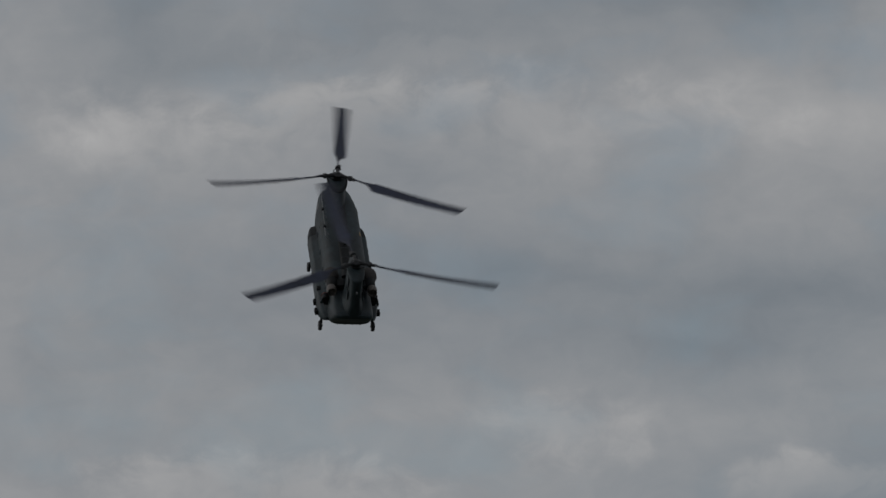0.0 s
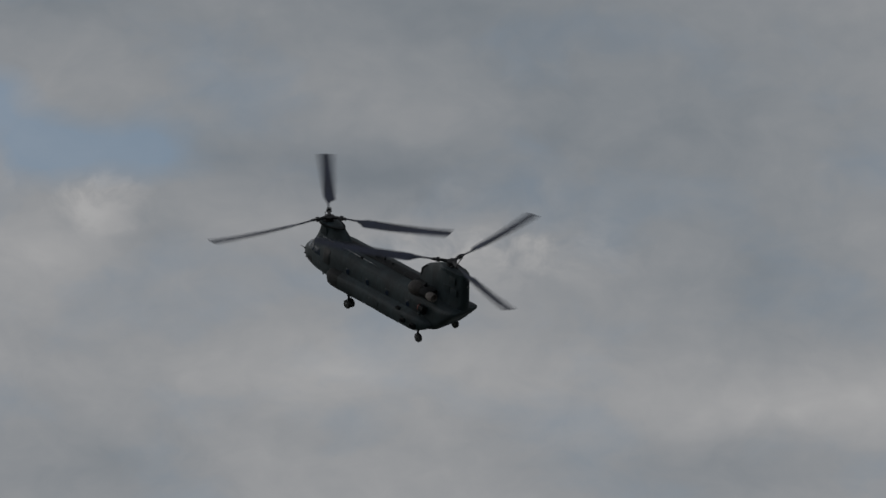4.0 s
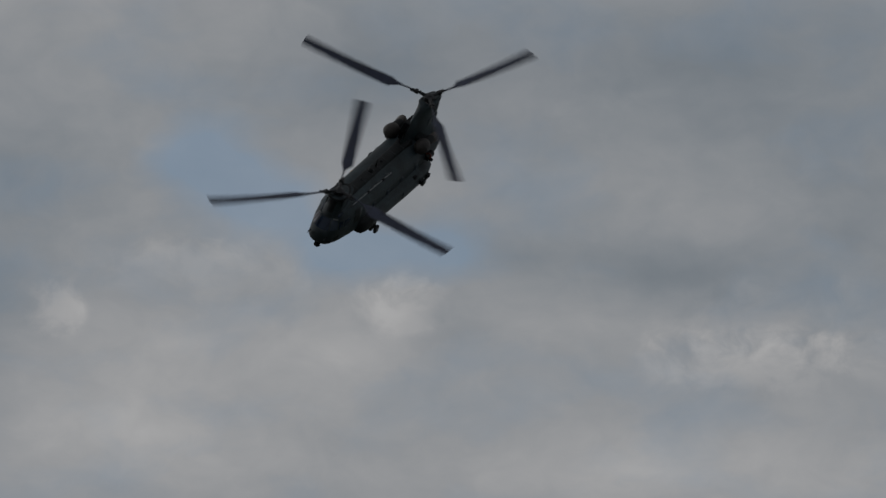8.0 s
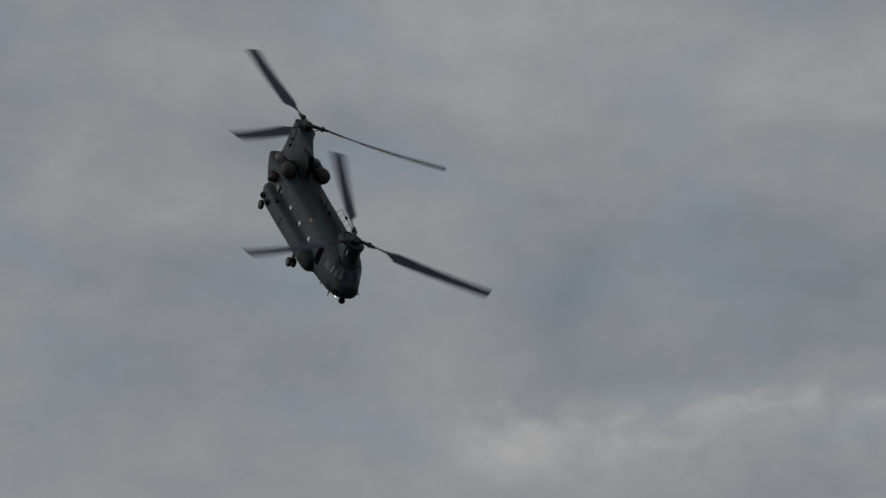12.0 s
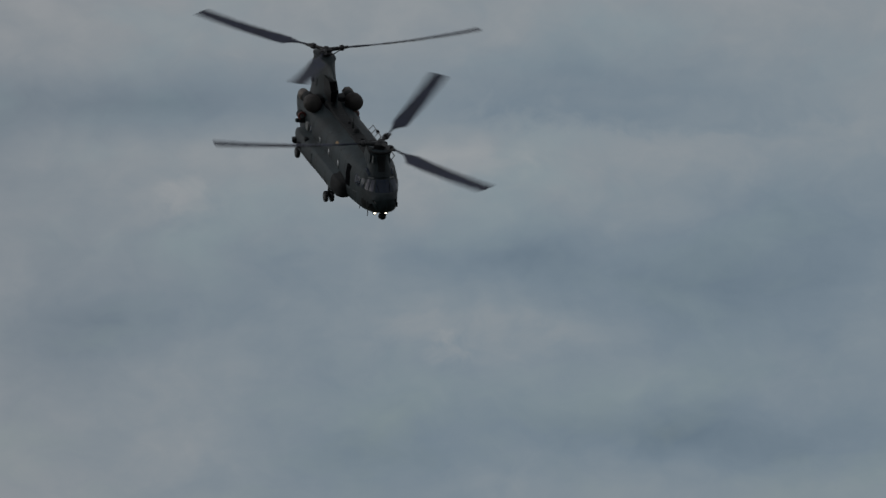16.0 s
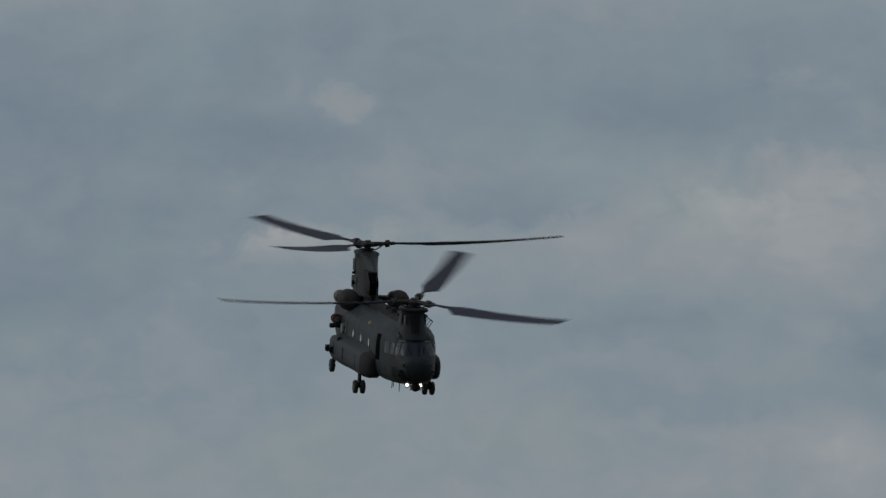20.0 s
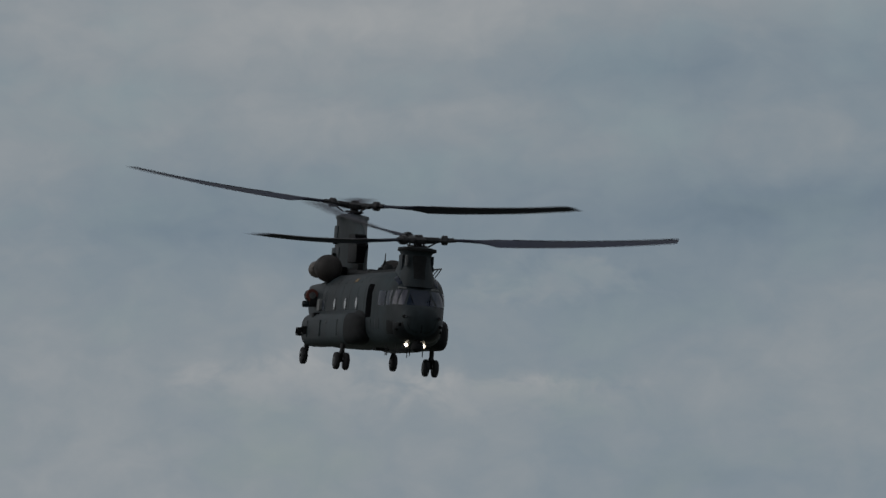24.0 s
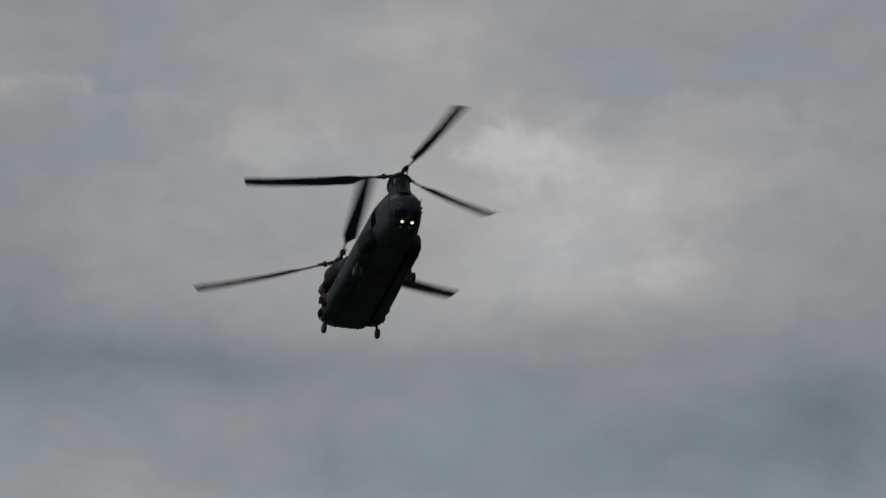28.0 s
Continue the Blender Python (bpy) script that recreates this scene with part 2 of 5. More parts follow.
# heaped clouds: the same and where they are thickest
HEAPS_A = (
    (-5.55, 13.33, 0.25, 0.18, 0.32, 0),
    (-4.77, 13.59, 0.39, 0.17, 0.17, 1),
    (-4.65, 13.48, 0.80, 0.30, 0.14, 1),
    (-3.63, 13.28, 0.36, 0.22, 0.18, 1),
    (-3.56, 13.36, 0.37, 0.22, 0.09, 0),
    (-3.50, 13.34, 0.34, 0.24, 0.28, 1),
    (-3.26, 13.23, 0.41, 0.29, -0.15, 0),
    (-1.70, 9.19, 0.73, 0.29, 0.18, 1),
    (-1.69, 13.02, 0.65, 0.29, 0.19, 1),
    (-1.46, 13.00, 0.82, 0.27, 0.32, 1),
    (-1.34, 13.20, 1.10, 0.35, 0.13, 1),
    (-1.21, 9.70, 0.80, 0.26, -0.30, -1),
    (-1.07, 7.27, 1.45, 0.29, 0.29, 1),
    (-0.88, 13.05, 0.72, 0.18, 0.21, 1),
    (-0.63, 9.82, 1.02, 0.26, -0.16, -1),
    (-0.47, 9.40, 1.05, 0.35, 0.18, 1),
)
HEAPS_B = (
    (-0.27, 9.34, 2.91, 0.41, 0.21, 1),
    (-0.24, 9.93, 0.97, 0.26, -0.17, -1),
    (0.70, 7.60, 0.68, 0.29, 0.17, 0),
    (2.04, 7.30, 0.64, 0.22, 0.28, 1),
    (3.08, 5.00, 0.24, 0.22, 0.17, 0),
    (3.11, 6.37, 0.44, 0.18, 0.21, 0),
    (3.63, 6.81, 0.60, 0.22, 0.10, 0),
    (4.11, 5.54, 1.92, 0.26, -0.14, -1),
    (4.27, 6.37, 0.32, 0.16, 0.14, 0),
    (4.62, 4.18, 0.20, 0.16, 0.19, 0),
    (4.67, 5.25, 0.48, 0.26, 0.11, 0),
    (4.72, 4.25, 0.83, 0.22, 0.08, 1),
    (5.07, 6.49, 0.48, 0.22, 0.25, 1),
    (5.71, 5.59, 1.60, 0.26, -0.29, -1),
    (7.30, 3.79, 0.80, 0.26, -0.07, -1),
    (8.48, 4.63, 0.96, 0.26, -0.18, -1),
)
HEAPS_C = (
    (8.80, 4.01, 0.80, 0.17, 0.28, 1),
    (9.04, 4.06, 0.80, 0.17, 0.21, 1),
    (9.09, 4.84, 0.28, 0.16, 0.19, 0),
    (10.09, 4.32, 0.80, 0.26, -0.33, -1),
    (10.48, 4.85, 1.12, 0.26, -0.16, -1),
    (11.12, 3.22, 1.28, 0.26, -0.21, -1),
    (11.12, 4.23, 0.70, 0.22, 0.20, 1),
    (11.60, 4.40, 0.70, 0.32, 0.17, 1),
    (11.60, 4.91, 0.48, 0.17, 0.13, 1),
    (12.71, 4.19, 0.80, 0.26, -0.10, -1),
    (13.92, 3.20, 0.24, 0.22, 0.15, 0),
    (14.18, 3.49, 0.20, 0.16, 0.26, 0),
    (17.31, 3.30, 0.96, 0.26, 0.23, 1),
    (18.43, 3.27, 0.96, 0.19, 0.28, 1),
    (18.69, 3.91, 0.72, 0.22, 0.16, 0),
    (20.01, 6.52, 0.52, 0.16, 0.21, 0),
)
HEAPS_D = (
    (21.71, 5.04, 0.64, 0.17, 0.14, 1),
    (21.89, 6.34, 0.32, 0.16, 0.20, 0),
    (22.01, 7.66, 0.64, 0.19, 0.15, 1),
    (22.19, 5.71, 0.96, 0.19, 0.25, 1),
    (22.67, 4.40, 1.28, 0.26, -0.25, -1),
    (22.83, 5.16, 0.80, 0.19, 0.15, 1),
    (22.97, 7.62, 1.13, 0.22, 0.13, 1),
    (23.89, 9.52, 0.81, 0.19, 0.25, 1),
    (23.95, 5.23, 0.26, 0.17, 0.35, 1),
    (24.05, 5.00, 0.16, 0.16, 0.24, 0),
    (24.18, 5.22, 0.35, 0.26, 0.19, 1),
    (24.21, 5.45, 0.44, 0.18, 0.28, 0),
    (24.74, 6.91, 0.48, 0.17, 0.35, 1),
    (24.96, 9.30, 0.48, 0.22, 0.15, 0),
    (25.38, 5.72, 1.92, 0.26, -0.33, -1),
    (26.32, 9.20, 0.45, 0.29, 0.33, 1),
)
HEAPS_E = (
    (26.48, 9.27, 0.60, 0.44, 0.13, 0),
    (26.51, 6.63, 0.40, 0.29, 0.32, 0),
    (27.13, 9.53, 0.97, 0.26, -0.10, -1),
    (27.16, 8.60, 0.32, 0.22, 0.17, 0),
    (27.45, 8.75, 0.19, 0.17, 0.15, 1),
    (27.45, 9.42, 0.97, 0.19, 0.24, 1),
)
CLOUD_HEAPS = (HEAPS_A, HEAPS_B, HEAPS_C, HEAPS_D, HEAPS_E)
CLEAR_GAPS = (
    (-4.66, 14.15, 0.62, 0.38, 1.20),
    (-4.26, 13.90, 0.66, 0.38, 1.20),
    (-3.84, 13.64, 0.60, 0.34, 1.20),
    (-3.30, 13.66, 0.62, 0.32, 0.80),
    (24.42, 5.47, 0.50, 0.32, 1.45),
)


def ramp_between(value, low, high):
    n = wn("ShaderNodeMapRange")
    n.interpolation_type = "SMOOTHSTEP"
    n.inputs["From Min"].default_value, n.inputs["From Max"].default_value = low, high
    wl(value, n.inputs["Value"])
    return n.outputs[0]


def build_sky():
    co = sky_coordinates()
    bent = warped(co, 1.3, 0.34)
    sheets = wnoise(bent, 0.30, 0.95, 3.1, 4.0, 0.5)
    puffs = wnoise(bent, 1.0, 1.9, 8.4, 6.0, 0.52)
    wisps = wnoise(bent, 3.4, 4.6, 2.7, 6.0, 0.55, 0.2)
    crumbs = wnoise(bent, 7.5, 9.5, 6.1, 5.0, 0.6, 0.3)
    ragged = wmath("MULTIPLY_ADD", puffs.outputs["Fac"], 0.7, -1.40)
    ragged = wmath("MULTIPLY_ADD", crumbs.outputs["Fac"], 0.6, wmath("MULTIPLY_ADD", wisps.outputs["Fac"], 1.5, ragged))
    value = wmath("ADD", 0.0, 0.0)
    for fac, gain in ((sheets, SHEET_GAIN), (puffs, PUFF_GAIN), (wisps, WISP_GAIN)):
        value = wmath("ADD", value, wmath("MULTIPLY_ADD", fac.outputs["Fac"], gain, -0.5 * gain))
    for rows in CLOUD_BANKS:
        value = banks(bent, rows, value)
    for rows in CLOUD_HEAPS:
        value = heaps(bent, ragged, rows, value)
    value = wmath("MULTIPLY_ADD", value, 1 / 1.8, 0.5)
    colours = []
    for stops in (GREY_RAMP, BLUE_RAMP):
        ramp = wn("ShaderNodeValToRGB")
        wl(value, ramp.inputs[0])
        els = ramp.color_ramp.elements
        els[0].position, els[0].color = stops[0][0], (*stops[0][1], 1)
        els[1].position, els[1].color = stops[-1][0], (*stops[-1][1], 1)
        for place, colour in stops[1:-1]:
            els.new(place).color = (*colour, 1)
        colours.append(ramp.outputs[0])
    sep = wn("ShaderNodeSeparateXYZ")
    wl(co, sep.inputs[0])
    blue = wmath("MULTIPLY", ramp_between(sep.outputs[0], -1.0, 5.0), ramp_between(sep.outputs[1], 8.8, 5.2))
    tint = wn("ShaderNodeMix")
    tint.data_type = "RGBA"
    wl(blue, tint.inputs["Factor"])
    wl(colours[0], tint.inputs["A"])
    wl(colours[1], tint.inputs["B"])
    # clear gaps between the clouds
    clear = wn("ShaderNodeTexSky")
    clear.sky_type, clear.sun_disc = "NISHITA", False
    clear.sun_elevation, clear.sun_rotation = radians(SUN_EL), radians(SUN_AZ)
    gap = wn("ShaderNodeMix")
    gap.data_type = "RGBA"
    amount = banks(bent, CLEAR_GAPS, wmath("MULTIPLY_ADD", puffs.outputs["Fac"], -0.8, 0.4))
    amount = wmath("MINIMUM", wmath("MAXIMUM", amount, 0.0), 0.55)
    scaled = wn("ShaderNodeVectorMath", op="SCALE")
    wl(clear.outputs[0], scaled.inputs[0])
    scaled.inputs["Scale"].default_value = CLEAR_GAIN
    wl(amount, gap.inputs["Factor"])
    wl(tint.outputs["Result"], gap.inputs["A"])
    wl(scaled.outputs[0], gap.inputs["B"])
    bg = wn("ShaderNodeBackground")
    bg.inputs["Strength"].default_value = SKY_STRENGTH
    wl(gap.outputs["Result"], bg.inputs["Color"])
    out = wn("ShaderNodeOutputWorld")
    wl(bg.outputs[0], out.inputs["Surface"])


build_sky()

sun = new("sun", bpy.data.lights.new("sun", "SUN"))
sun.data.energy, sun.data.angle, sun.data.color = SUN_POWER, radians(70), (1.0, 0.99, 0.975)
sun.matrix_world = look((0, 0, 400), (-math.sin(radians(SUN_AZ)) * math.cos(radians(SUN_EL)) * 100,
                                      -math.cos(radians(SUN_AZ)) * math.cos(radians(SUN_EL)) * 100,
                                      400 - math.sin(radians(SUN_EL)) * 100))


# ---------------------------------------------------------------- materials
def material(name, base, rough=0.5, metal=0.0, grain=0.0, scale=8.0, stain=0.0, bump=0.0, glow=None, coat=0.0, ior=1.45, streak=1.0):
    m = bpy.data.materials.new(name)
    m.use_nodes = True
    t = m.node_tree
    b = t.nodes["Principled BSDF"]
    b.inputs["Base Color"].default_value = (*base, 1)
    b.inputs["Roughness"].default_value = rough
    b.inputs["Metallic"].default_value = metal
    b.inputs["Coat Weight"].default_value = coat
    b.inputs["IOR"].default_value = ior
    if glow:
        b.inputs["Emission Color"].default_value = (*glow[:3], 1)
        b.inputs["Emission Strength"].default_value = glow[3]
    if grain or stain:
        co = t.nodes.new("ShaderNodeTexCoord")
        mp = t.nodes.new("ShaderNodeMapping")
        mp.inputs["Scale"].default_value = (1, 1, streak)
        t.links.new(co.outputs["Object"], mp.inputs[0])
        fine = t.nodes.new("ShaderNodeTexNoise")
        fine.inputs["Scale"].default_value, fine.inputs["Detail"].default_value = scale, 6
        wide = t.nodes.new("ShaderNodeTexNoise")
        wide.inputs["Scale"].default_value, wide.inputs["Detail"].default_value = scale * 0.12, 4
        wide.inputs["Distortion"].default_value = 0.6
        for n in (fine, wide):
            t.links.new(mp.outputs[0], n.inputs["Vector"])
        mix1 = t.nodes.new("ShaderNodeMapRange")
        mix1.inputs["From Min"].default_value, mix1.inputs["From Max"].default_value = 0.3, 0.7
        mix1.inputs["To Min"].default_value, mix1.inputs["To Max"].default_value = 1 - grain, 1 + grain
        t.links.new(fine.outputs["Fac"], mix1.inputs["Value"])
        mix2 = t.nodes.new("ShaderNodeMapRange")
        mix2.inputs["From Min"].default_value, mix2.inputs["From Max"].default_value = 0.35, 0.65
        mix2.inputs["To Min"].default_value, mix2.inputs["To Max"].default_value = 1 - stain, 1 + stain
        t.links.new(wide.outputs["Fac"], mix2.inputs["Value"])
        mul = t.nodes.new("ShaderNodeMath")
        mul.operation = "MULTIPLY"
        t.links.new(mix1.outputs[0], mul.inputs[0])
        t.links.new(mix2.outputs[0], mul.inputs[1])
        sc = t.nodes.new("ShaderNodeVectorMath")
        sc.operation = "SCALE"
        sc.inputs[0].default_value = base
        t.links.new(mul.outputs[0], sc.inputs["Scale"])
        t.links.new(sc.outputs[0], b.inputs["Base Color"])
        rr = t.nodes.new("ShaderNodeMapRange")
        rr.inputs["To Min"].default_value, rr.inputs["To Max"].default_value = max(rough - 0.12, 0.03), min(rough + 0.12, 1)
        t.links.new(wide.outputs["Fac"], rr.inputs["Value"])
        t.links.new(rr.outputs[0], b.inputs["Roughness"])
        if bump:
            bp = t.nodes.new("ShaderNodeBump")
            bp.inputs["Strength"].default_value, bp.inputs["Distance"].default_value = bump, 0.01
            t.links.new(fine.outputs["Fac"], bp.inputs["Height"])
            t.links.new(bp.outputs[0], b.inputs["Normal"])
    return m


PAINT = material("dark_green_grey_paint", (0.0200, 0.0295, 0.0340), 0.55, ior=1.36, grain=0.22, scale=5, stain=0.46, bump=0.15, streak=0.35)
PAINT_DARK = material("near_black_paint", (0.012, 0.013, 0.014), 0.6, ior=1.25, grain=0.2, scale=7, stain=0.35, bump=0.15)
PANEL = material("access_panel_paint", (0.0175, 0.026, 0.030), 0.5, ior=1.36, grain=0.15, scale=6, stain=0.25)
SEAM = material("sealed_panel_joint", (0.014, 0.0195, 0.020), 0.6, grain=0.2, scale=12, stain=0.2)
BLADE = material("rotor_blade_skin", (0.021, 0.026, 0.048), 0.62, grain=0.15, scale=4, stain=0.2)
EDGE = material("worn_leading_edge_metal", (0.040, 0.040, 0.046), 0.55, metal=0.4, grain=0.2, scale=6, stain=0.2)
STEEL = material("oily_dark_steel", (0.028, 0.028, 0.03), 0.5, metal=0.5, grain=0.25, scale=14, stain=0.3)
RUBBER = material("tyre_rubber", (0.024, 0.024, 0.026), 0.8, grain=0.2, scale=20, stain=0.2, bump=0.2)
RIM = material("wheel_rim_grey", (0.09, 0.095, 0.095), 0.45, metal=0.3, grain=0.15, scale=12, stain=0.2)
GLASS = material("tinted_cockpit_glass", (0.009, 0.017, 0.034), 0.16, ior=1.36, grain=0.05, scale=3, stain=0.05)
# pale base colour stands for the bright sky seen in the starboard portholes
PORTHOLE = material("sky_pale_porthole_acrylic", (0.10, 0.11, 0.115), 0.05, grain=0.05, scale=3, stain=0.08, coat=1.0, ior=1.7)
SMOKED = material("smoked_black_glass", (0.008, 0.010, 0.012), 0.3, grain=0.05, scale=3, stain=0.05, ior=1.3)
# opaque: the sky seen through the pane is painted into its pale colour
PALEGLASS = material("sky_painted_windscreen", (0.10, 0.10, 0.125), 0.12, grain=0.1, scale=4, stain=0.25)
VOID = material("unlit_interior_black", (0.004, 0.004, 0.005), 0.9, ior=1.08, grain=0.1, scale=5, stain=0.1)
MESH = material("intake_screen_brown_grey", (0.032, 0.027, 0.025), 0.65, grain=0.35, scale=26, stain=0.25, bump=0.5)
HOT = material("heat_stained_exhaust", (0.12, 0.105, 0.095), 0.6, metal=0.2, grain=0.25, scale=10, stain=0.3)
TAN = material("faded_orange_marking", (0.30, 0.19, 0.08), 0.6, grain=0.2, scale=9, stain=0.2)
REDMARK = material("dull_red_cover", (0.15, 0.045, 0.035), 0.6, grain=0.2, scale=9, stain=0.2)
SILVER = material("bare_aluminium_rail", (0.20, 0.205, 0.21), 0.5, metal=0.3, grain=0.15, scale=12, stain=0.15)
LAMP = material("landing_lamp_lens_glowing", (0.9, 0.9, 0.85), 0.2, glow=(1.0, 0.88, 0.68, 3.0))
# lifted blue base colour paints the sky's reflection into this glass
SIDEGLASS = material("reflection_tinted_side_glass", (0.036, 0.046, 0.064), 0.12, grain=0.08, scale=4, stain=0.2)
GREYCAP = material("pale_grey_finish", (0.13, 0.135, 0.135), 0.55, grain=0.2, scale=9, stain=0.25)
LAMP_OFF = material("dark_lamp_lens", (0.16, 0.16, 0.17), 0.1, grain=0.05, scale=8, stain=0.05, coat=0.5)
GRASS = material("airfield_grass", (0.074, 0.084, 0.066), 0.95, grain=0.35, scale=0.9, stain=0.35)


# ---------------------------------------------------------------- mesh helpers
def level(parent, m):
    """Keeps things to three levels: what hangs on a sub-part goes to the part above it, in the same place."""
    while parent is not None and parent.parent is not None and parent.parent.parent is not None:
        m = parent.matrix_basis @ m
        parent = parent.parent
    return parent, m


def part(name, bm, mat, parent=None, label="", at=None, sharp=38):
    """Links a bmesh as one mesh object under a thing or a part."""
    bmesh.ops.remove_doubles(bm, verts=bm.verts, dist=0.0004)
    bmesh.ops.recalc_face_normals(bm, faces=bm.faces)
    me = bpy.data.meshes.new(name)
    bm.to_mesh(me)
    bm.free()
    me.materials.append(mat)
    me.shade_smooth()
    me.set_sharp_from_angle(angle=radians(sharp))
    ob = new(name, me)
    ob.parent, ob.matrix_basis = level(parent, at if at is not None else Matrix.Identity(4))
    if label:
        tagged(ob, label)
    return ob


def again(ob, m, parent=None):
    """Another object on the same mesh."""
    o = new(ob.name.split(".")[0], ob.data)
    o.parent, o.matrix_basis = level(parent or ob.parent, m)
    if "label" in ob:
        o["label"] = ob["label"]
    return o


def skin(bm, rings, closed=True, caps=True):
    """Joins rings of points, all of one length, into a tube."""
    loops = [[bm.verts.new(p) for p in r] for r in rings]
    n = len(loops[0])
    for a, b in zip(loops, loops[1:]):
        for i in range(n if closed else n - 1):
            bm.faces.new((a[i], a[(i + 1) % n], b[(i + 1) % n], b[i]))
    if caps:
        bm.faces.new(loops[0][::-1])
        bm.faces.new(loops[-1])
    return bm


def oval(x, zb, zt, hw, power=2.6, n=36, y=0.0, low=None):
    """A ring across the body: a rounded box of half width hw from zb to zt; low: power of its lower half."""
    zc, hh = (zb + zt) / 2, (zt - zb) / 2
    out = []
    for k in range(n):
        a = 2 * math.pi * (k + 0.5) / n
        c, s = math.cos(a), math.sin(a)
        p = (low or power) if s < 0 else power
        out.append(Vector((x, y + hw * math.copysign(abs(c) ** (2 / p), c), zc + hh * math.copysign(abs(s) ** (2 / p), s))))
    return out


def box(bm, x0, x1, y0, y1, z0, z1, soft=0.0, m=None):
    made = bmesh.ops.create_cube(bm, size=1)["verts"]
    for v in made:
        v.co = Vector(((x0 + x1) / 2 + v.co.x * (x1 - x0), (y0 + y1) / 2 + v.co.y * (y1 - y0), (z0 + z1) / 2 + v.co.z * (z1 - z0)))
    if soft:
        edges = list({e for v in made for e in v.link_edges})
        made = bmesh.ops.bevel(bm, geom=edges, offset=soft, segments=2, affect="EDGES", profile=0.6)["verts"]
    if m is not None:
        bmesh.ops.transform(bm, matrix=m, verts=[v for v in made if v.is_valid])
    return bm


def lathe(bm, profile, n=20, axis="X", at=(0, 0, 0), turn=None):
    """Turns (along, radius) pairs round an axis."""
    rings = []
    for d, r in profile:
        ring = []
        for k in range(n):
            a = 2 * math.pi * k / n
            p = Vector((d, r * math.cos(a), r * math.sin(a)))
            if axis == "Y":
                p = Vector((p.y, p.x, p.z))
            elif axis == "Z":
                p = Vector((p.y, p.z, p.x))
            if turn is not None:
                p = turn @ p
            ring.append(p + Vector(at))
        rings.append(ring)
    return skin(bm, rings)


def rod(bm, a, b, r, n=8, r2=None):
    a, b = Vector(a), Vector(b)
    q = (b - a).to_track_quat("X", "Z").to_matrix()
    length = (b - a).length
    return lathe(bm, [(0, r), (length, r2 or r)], n, "X", a, q)


def interp(rows, x):
    """Values between rows sorted by falling first entry."""
    for a, b in zip(rows, rows[1:]):
        if a[0] >= x >= b[0]:
            u = (a[0] - x) / (a[0] - b[0])
            u = u * u * (3 - 2 * u) * 0.35 + u * 0.65
            return [p + (q - p) * u for p, q in zip(a[1:], b[1:])]
    return list(rows[0][1:] if x > rows[0][0] else rows[-1][1:])


# ---------------------------------------------------------------- ground
def build_ground():
    bm = bmesh.new()
    n = 48
    rings = [0, 30, 80, 200, 500, 1200, 4800]
    rows = [[bm.verts.new((r * math.cos(2 * math.pi * k / n), r * math.sin(2 * math.pi * k / n), 0)) for k in range(n)] for r in rings[1:]]
    c = bm.verts.new((0, 0, 0))
    for k in range(n):
        bm.faces.new((c, rows[0][k], rows[0][(k + 1) % n]))
    for a, b in zip(rows, rows[1:]):
        for k in range(n):
            bm.faces.new((a[k], b[k], b[(k + 1) % n], a[(k + 1) % n]))
    ob = part("ground", bm, GRASS)
    tagged(ob, "flat dull green airfield grass reaching the horizon", "ground", kind="structure")


build_ground()

# ---------------------------------------------------------------- helicopter
# axes: x towards the nose, y to its port side, z up; metres
FWD_HUB = Vector((5.76, 0, 4.36))
AFT_HUB = Vector((-6.19, 0, 5.82))

# x, half width, belly, roof
HULL = ((7.52, 0.12, 1.40, 1.66), (7.49, 0.36, 1.20, 1.82), (7.37, 0.58, 1.00, 1.97), (7.14, 0.73, 0.85, 2.12),
        (6.87, 0.84, 0.76, 2.31), (6.5, 0.94, 0.69, 2.68), (6.2, 1.01, 0.65, 2.96), (5.9, 1.07, 0.63, 3.12), (5.5, 1.14, 0.61, 3.20), (4.8, 1.26, 0.60, 3.25), (4.2, 1.34, 0.60, 3.26),
        (0.0, 1.36, 0.60, 3.26), (-4.7, 1.36, 0.60, 3.24), (-5.2, 1.36, 0.64, 3.18), (-5.8, 1.35, 0.88, 3.10), (-6.3, 1.34, 1.22, 3.04), (-6.65, 1.32, 1.52, 3.00),
        (-7.25, 1.25, 2.12, 2.98), (-7.63, 1.14, 2.50, 2.94), (-7.75, 0.98, 2.62, 2.86))


def hull_at(x):
    return interp(HULL, x)


def hull_side(x, z):
    """Half width of the hull at x and height z."""
    hw, zb, zt = hull_at(x)
    s = min(max((z - (zb + zt) / 2) / ((zt - zb) / 2), -0.999), 0.999)
    p = 3.2 if s > 0 else 4.2
    return hw * (1 - abs(s) ** p) ** (1 / p)


def build_hull(heli):
    bm = bmesh.new()
    xs = [7.52, 7.49, 7.37, 7.25, 7.12, 7.0, 6.8, 6.6, 6.4, 6.2, 6.0, 5.7, 5.3, 4.8] + [4.2 - 0.75 * k for k in range(12)] + \
         [-4.7, -5.0, -5.3, -5.55, -5.8, -6.1, -6.45, -6.8, -7.15, -7.4, -7.63, -7.75]
    rings = []
    for x in xs:
        hw, zb, zt = hull_at(x)
        u = min(max((7.5 - x) / 1.5, 0), 1)
        rings.append(oval(x, zb, zt, hw, 2.2 + 1.0 * u, 44, low=2.3 + 1.9 * u))
    skin(bm, rings)
    return part("fuselage", bm, PAINT, heli, "dark green-grey painted metal cabin with rounded corners", sharp=50)


